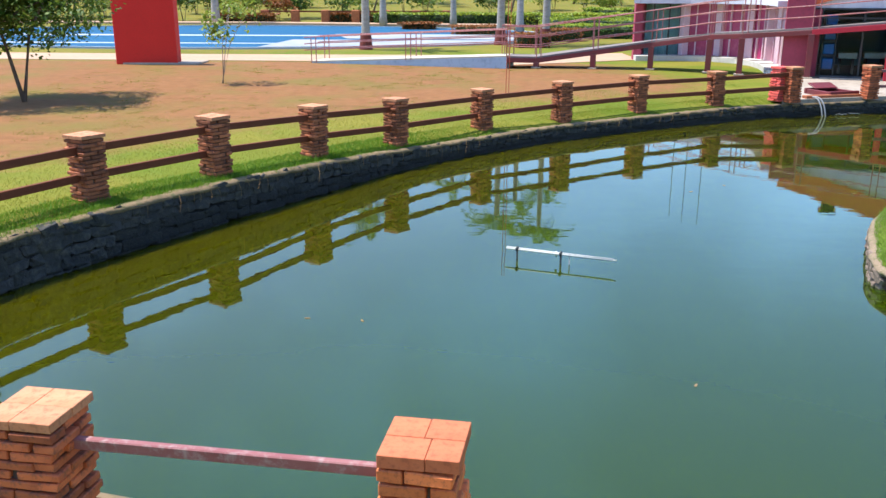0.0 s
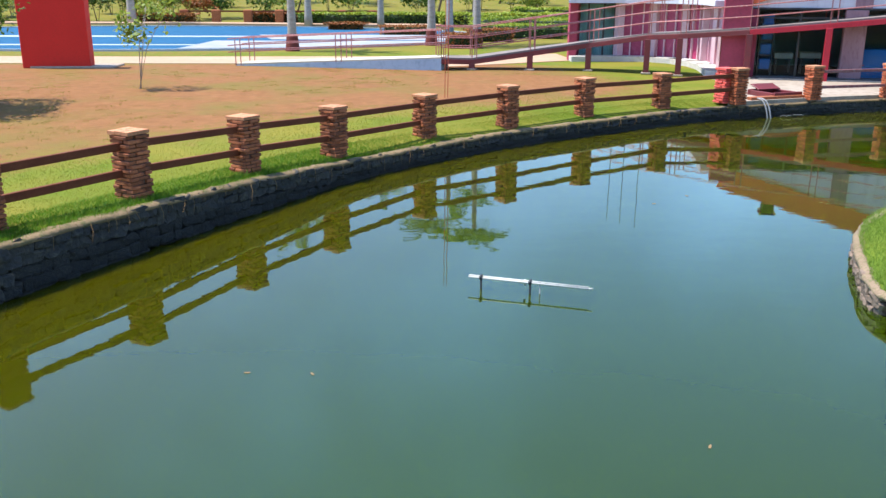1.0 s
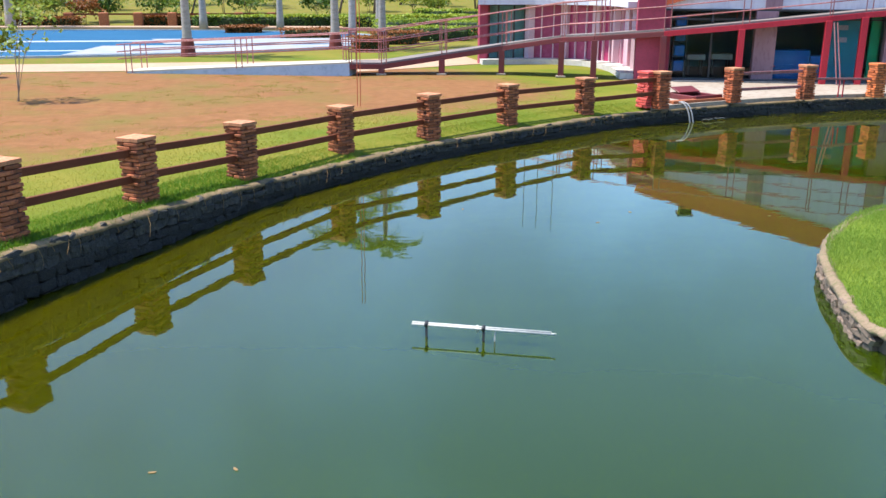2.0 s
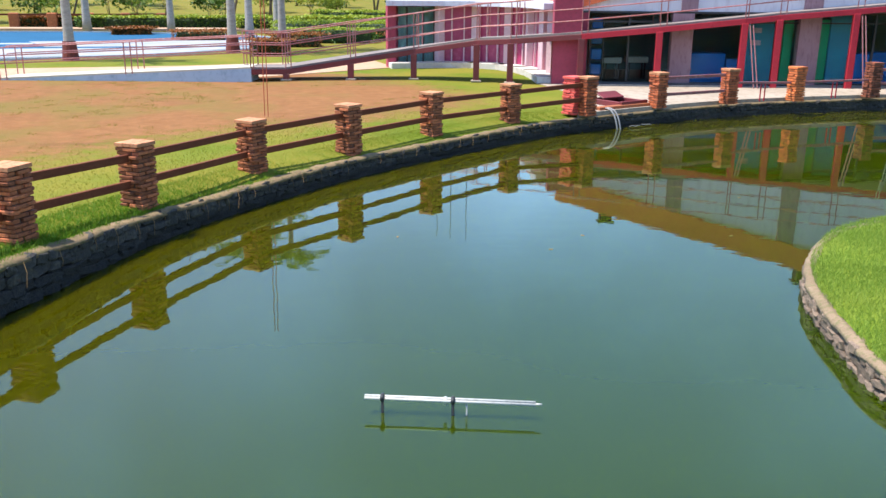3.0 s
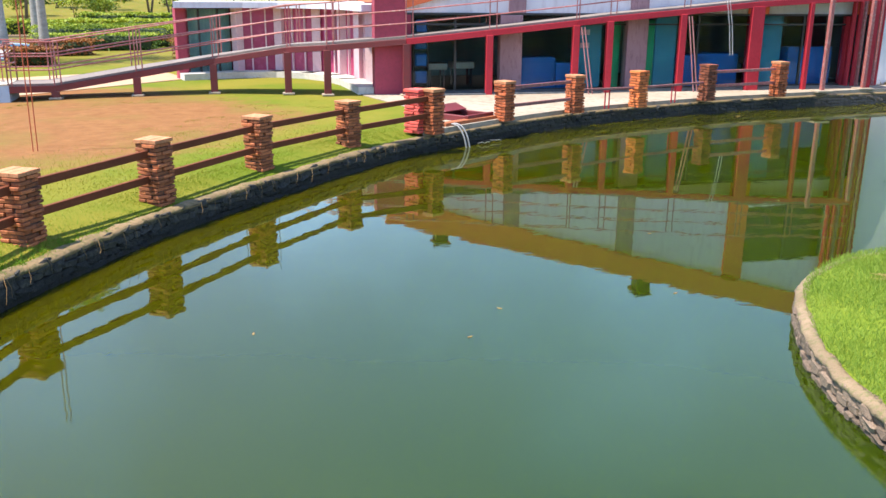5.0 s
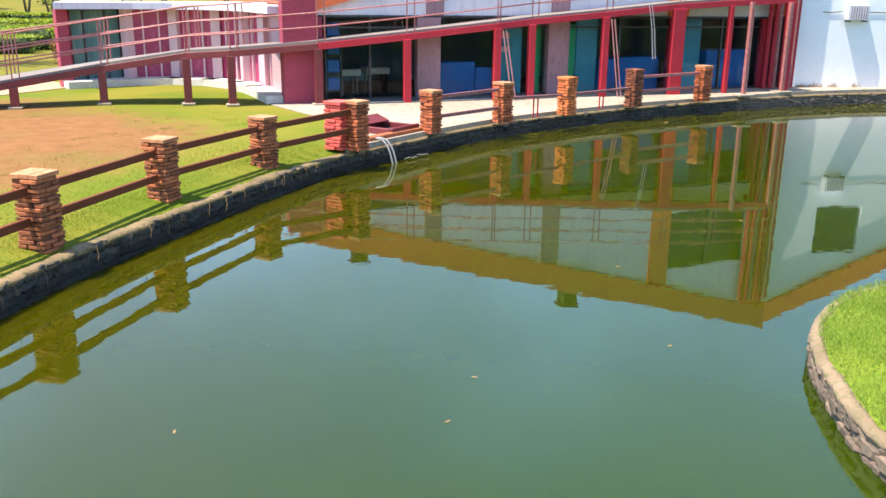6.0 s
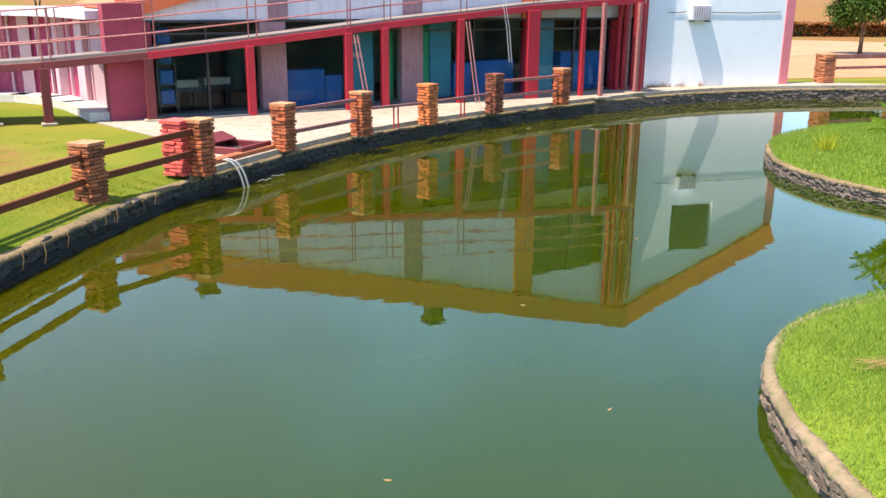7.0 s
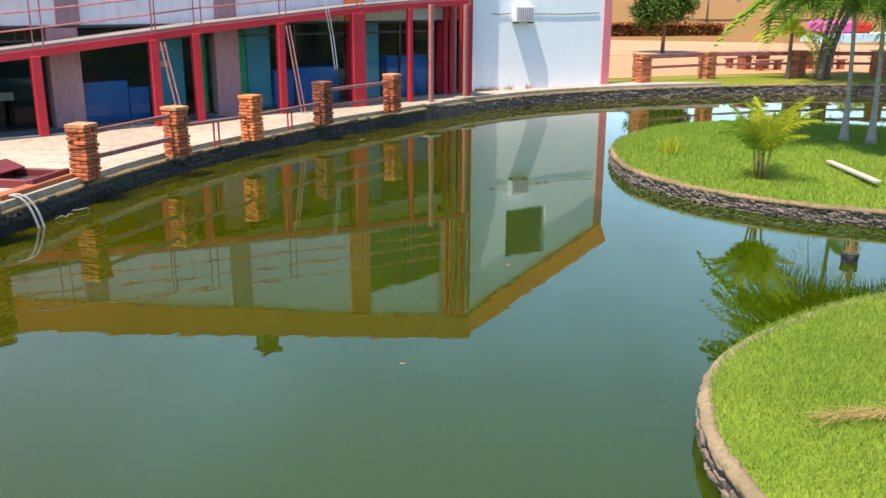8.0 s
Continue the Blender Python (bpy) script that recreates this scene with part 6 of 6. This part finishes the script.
for i, (x, y, top) in enumerate(R_POSTS):
    p = make_post("brick_post", M_BRICK_F, top - G + 0.02, random.Random(80 + i), PW=0.52)
    p.matrix_world = pose(x, y, G - 0.02, 0, 0, -28)
    tagged(p, "square red-brown brick post on the far lawn", "post", group="posts round the pond")
for (x0, y0, t0), (x1, y1, t1) in zip(R_POSTS, R_POSTS[1:]):
    for drop, hh in ((0.12, 0.16), (0.52, 0.10)):
        d = Vector((x1 - x0, y1 - y0, 0)).normalized() * 0.16
        r = obj("timber_rail", bar(bmesh.new(), (x0 + d.x, y0 + d.y, t0 - drop), (x1 - d.x, y1 - d.y, t1 - drop), 0.06, hh, 0.006), M_WOODP)
        tagged(r, "greyed timber rail between brick posts on the far lawn", "rail", group="fence rails")


def make_bench_table(x, y, ang, seed):
    root = empty("brick_picnic_table", pose(x, y, G, 0, 0, ang))
    part("top", boxed((1.7, 0.8, 0.08), pose(0, 0, 0.76), 0.01), M_WOODP, root, "timber table top")
    for s in (-0.6, 0.6):
        part("leg", boxed((0.34, 0.5, 0.72), pose(s, 0, 0.36), 0.01), M_BRICK, root, "brick leg")
    for s in (-0.85, 0.85):
        part("bench", boxed((1.7, 0.3, 0.07), pose(0, s, 0.45), 0.01), M_WOODP, root, "timber bench board")
        for k in (-0.6, 0.6):
            part("bench_leg", boxed((0.25, 0.25, 0.42), pose(k, s, 0.21), 0.01), M_BRICK, root)
    tagged(root, "brick picnic table with timber benches on the far lawn", "table", group="picnic tables")


for i, (x, y, a) in enumerate(((44.0, 20.2, -30), (46.0, 17.8, -40), (47.6, 14.6, -60), (46.8, 11.0, -70))):
    make_bench_table(x, y, a, i)
M_SAND = surface("sandy_earth", (0.42, 0.23, 0.115), (0.36, 0.19, 0.095), (0.30, 0.19, 0.10), 0.15, 4, 0.95, 0.2)
M_EARTH = surface("terracotta_earth", (0.46, 0.20, 0.085), (0.40, 0.16, 0.07), (0.50, 0.27, 0.15), 0.6, 8, 0.95, 0.3)
sheet("pavement_far_earth", [(35.2, 24.2), (38.6, 21.8), (42.0, 18.9), (44.2, 15.6), (45.3, 11.9), (46.5, 6.4), (63.93, 5.86), (65.92, 22.25), (56.26, 34.41), (40.79, 30.27)], G - 0.2, G + 0.02, M_EARTH, "reddish bare earth behind the far lawn", "path")
sheet("pavement_far_sand", [(46.68, 31.03), (59.52, 24.29), (74.29, 7.49), (104.55, 6.45), (95.09, 52.84), (56.73, 46.63)], G - 0.2, G + 0.04, M_SAND, "sandy path in the distance", "path")
make_tree("round_tree", 54.4, 27.45, 4.0, 1.8, 3, 71, "small round-crowned tree with three stems by the path", M_HEDGE, 0.17, 11000, 0.34, 0.13, 24)
make_hedge("clipped_hedge", 77, 35.6, 13, 2.0, 0.95, -60, M_HEDGER, "rusty brown clipped hedge in the distance", 400, 0.25, 7000)
for i in range(16):
    a = radians(-22 + i * 4.4)
    q = 105 + 18 * math.sin(i * 2.3)
    make_tree("park_tree", 2 + q * math.cos(a), 13 + q * math.sin(a), rs.uniform(6, 9), rs.uniform(3, 4), 1, 700 + i, "broad green park tree in the distance", M_LEAF if i % 3 else M_LEAFY, 0.45, 900, 0.28, 0.2, 9)


def make_kiosk():
    root = empty("painted_kiosk", pose(76.0, 20.0, G, 0, 0, -42))
    part("wall", boxed((8.0, 3, 0.75), pose(1.5, 0, 0.37), 0.02), M_KIOSKW, root, "pale blue-white wall")
    part("fascia", boxed((2.3, 2.4, 0.95), pose(-1.2, 0, 1.22), 0.2), M_KIOSKP, root, "bright pink fascia")
    part("fascia", boxed((1.8, 2.2, 0.8), pose(1.0, 0, 1.15), 0.2), M_REDP, root, "red fascia")
    tagged(root, "low pale kiosk with pink and red panels in the distance", "kiosk")


M_KIOSKW = surface("kiosk_wall", (0.55, 0.72, 0.76), (0.48, 0.66, 0.72), None, 0.5, 6, 0.8, 0.1)
M_KIOSKP = surface("kiosk_pink", (0.70, 0.10, 0.36), (0.62, 0.08, 0.30), None, 0.5, 6, 0.7, 0.1)
make_kiosk()
M_POLE = surface("orange_red_pole", (0.50, 0.10, 0.04), (0.42, 0.08, 0.03), None, 3, 20, 0.6, 0.1)


# slim red pole on the lawn behind the fence
for k in (0, 1):
    r = obj("slim_pole", tube(bmesh.new(), [(0, 0, -0.05), (0.02, 0, 2.4), (0, 0, 4.6)], 0.010, 6), M_POLE)
    r.matrix_world = pose(1.47 + 0.08 * k, 25.05, G)
    tagged(r, "slim orange-red steel pole standing on the lawn", "pole", group="slim poles")


def make_soil_tufts():
    rs = np.random.RandomState(55)
    c = np.c_[rs.uniform(-13, 9, 1500), rs.uniform(14, 34.5, 1500)]
    d = np.full(len(c), 1e9)
    for q in POND[::4]:
        d = np.minimum(d, np.hypot(c[:, 0] - q[0], c[:, 1] - q[1]))
    c = c[(d > 2.6) & ~inside(POND, c[:, 0], c[:, 1])]
    wet = np.array([noise.noise((q[0] * 0.22, q[1] * 0.22, 8.0)) for q in c])
    c = c[rs.rand(len(c)) < 0.35 + 1.2 * wet]
    p = np.repeat(c, 34, 0) + rs.normal(0, 0.11, (len(c) * 34, 2))
    blades("earth_tufts", p, lawn_z(p[:, 0], p[:, 1]), 0.030, 1.5, M_GRASSY, 56, "sparse low tufts of grass on the bare earth", 0.012)


make_soil_tufts()


def make_scraps():
    # pale torn hose ends and scraps lying at the foot of the wall
    rs = np.random.RandomState(15)
    for k in range(2):
        x, y = 10.62 + 0.42 * k, 24.12 + 0.16 * k
        pts = [(x + 0.07 * j, y + rs.uniform(-0.06, 0.06), 0.02 + 0.05 * abs(math.sin(j * 1.4 + k))) for j in range(5)]
        ob = obj("hose_scrap", tube(bmesh.new(), spline(pts, 0.04), 0.007, 6), M_HOSE, smooth=True)
        tagged(ob, "pale curled scrap of hose floating by the wall", "scrap", group="hose scraps")


make_scraps()


# a few fallen leaves and petals floating on the pond
for k, (x, y) in enumerate(((-1.25, 8.1), (-0.66, 8.05), (2.47, 6.61), (4.28, 14.36), (5.0, 14.9), (2.43, 15.48), (7.05, 14.34), (8.63, 16.45), (12.04, 16.99), (19.9, 24.85))):
    a = 2.1 * k
    bm = bmesh.new()
    ring = [(0.045, 0.0, 0.006), (0.02, 0.016, 0.002), (-0.03, 0.012, 0.003), (-0.042, 0.0, 0.007), (-0.025, -0.014, 0.003), (0.022, -0.013, 0.002)]
    bm.faces.new([bm.verts.new(q) for q in ring])
    up = bmesh.ops.extrude_face_region(bm, geom=bm.faces[:])
    bmesh.ops.translate(bm, vec=(0, 0, 0.004), verts=[v for v in up["geom"] if isinstance(v, bmesh.types.BMVert)])
    bmesh.ops.recalc_face_normals(bm, faces=bm.faces)
    ob = obj("fallen_leaf", bm, M_STRAW)
    ob.matrix_world = pose(x, y, 0.0, 0, 0, math.degrees(a)) @ Matrix.Scale(0.75 if k < 9 else 2.4, 4)
    tagged(ob, "small dry fallen leaf floating on the water", "leaf", group="floating leaves")
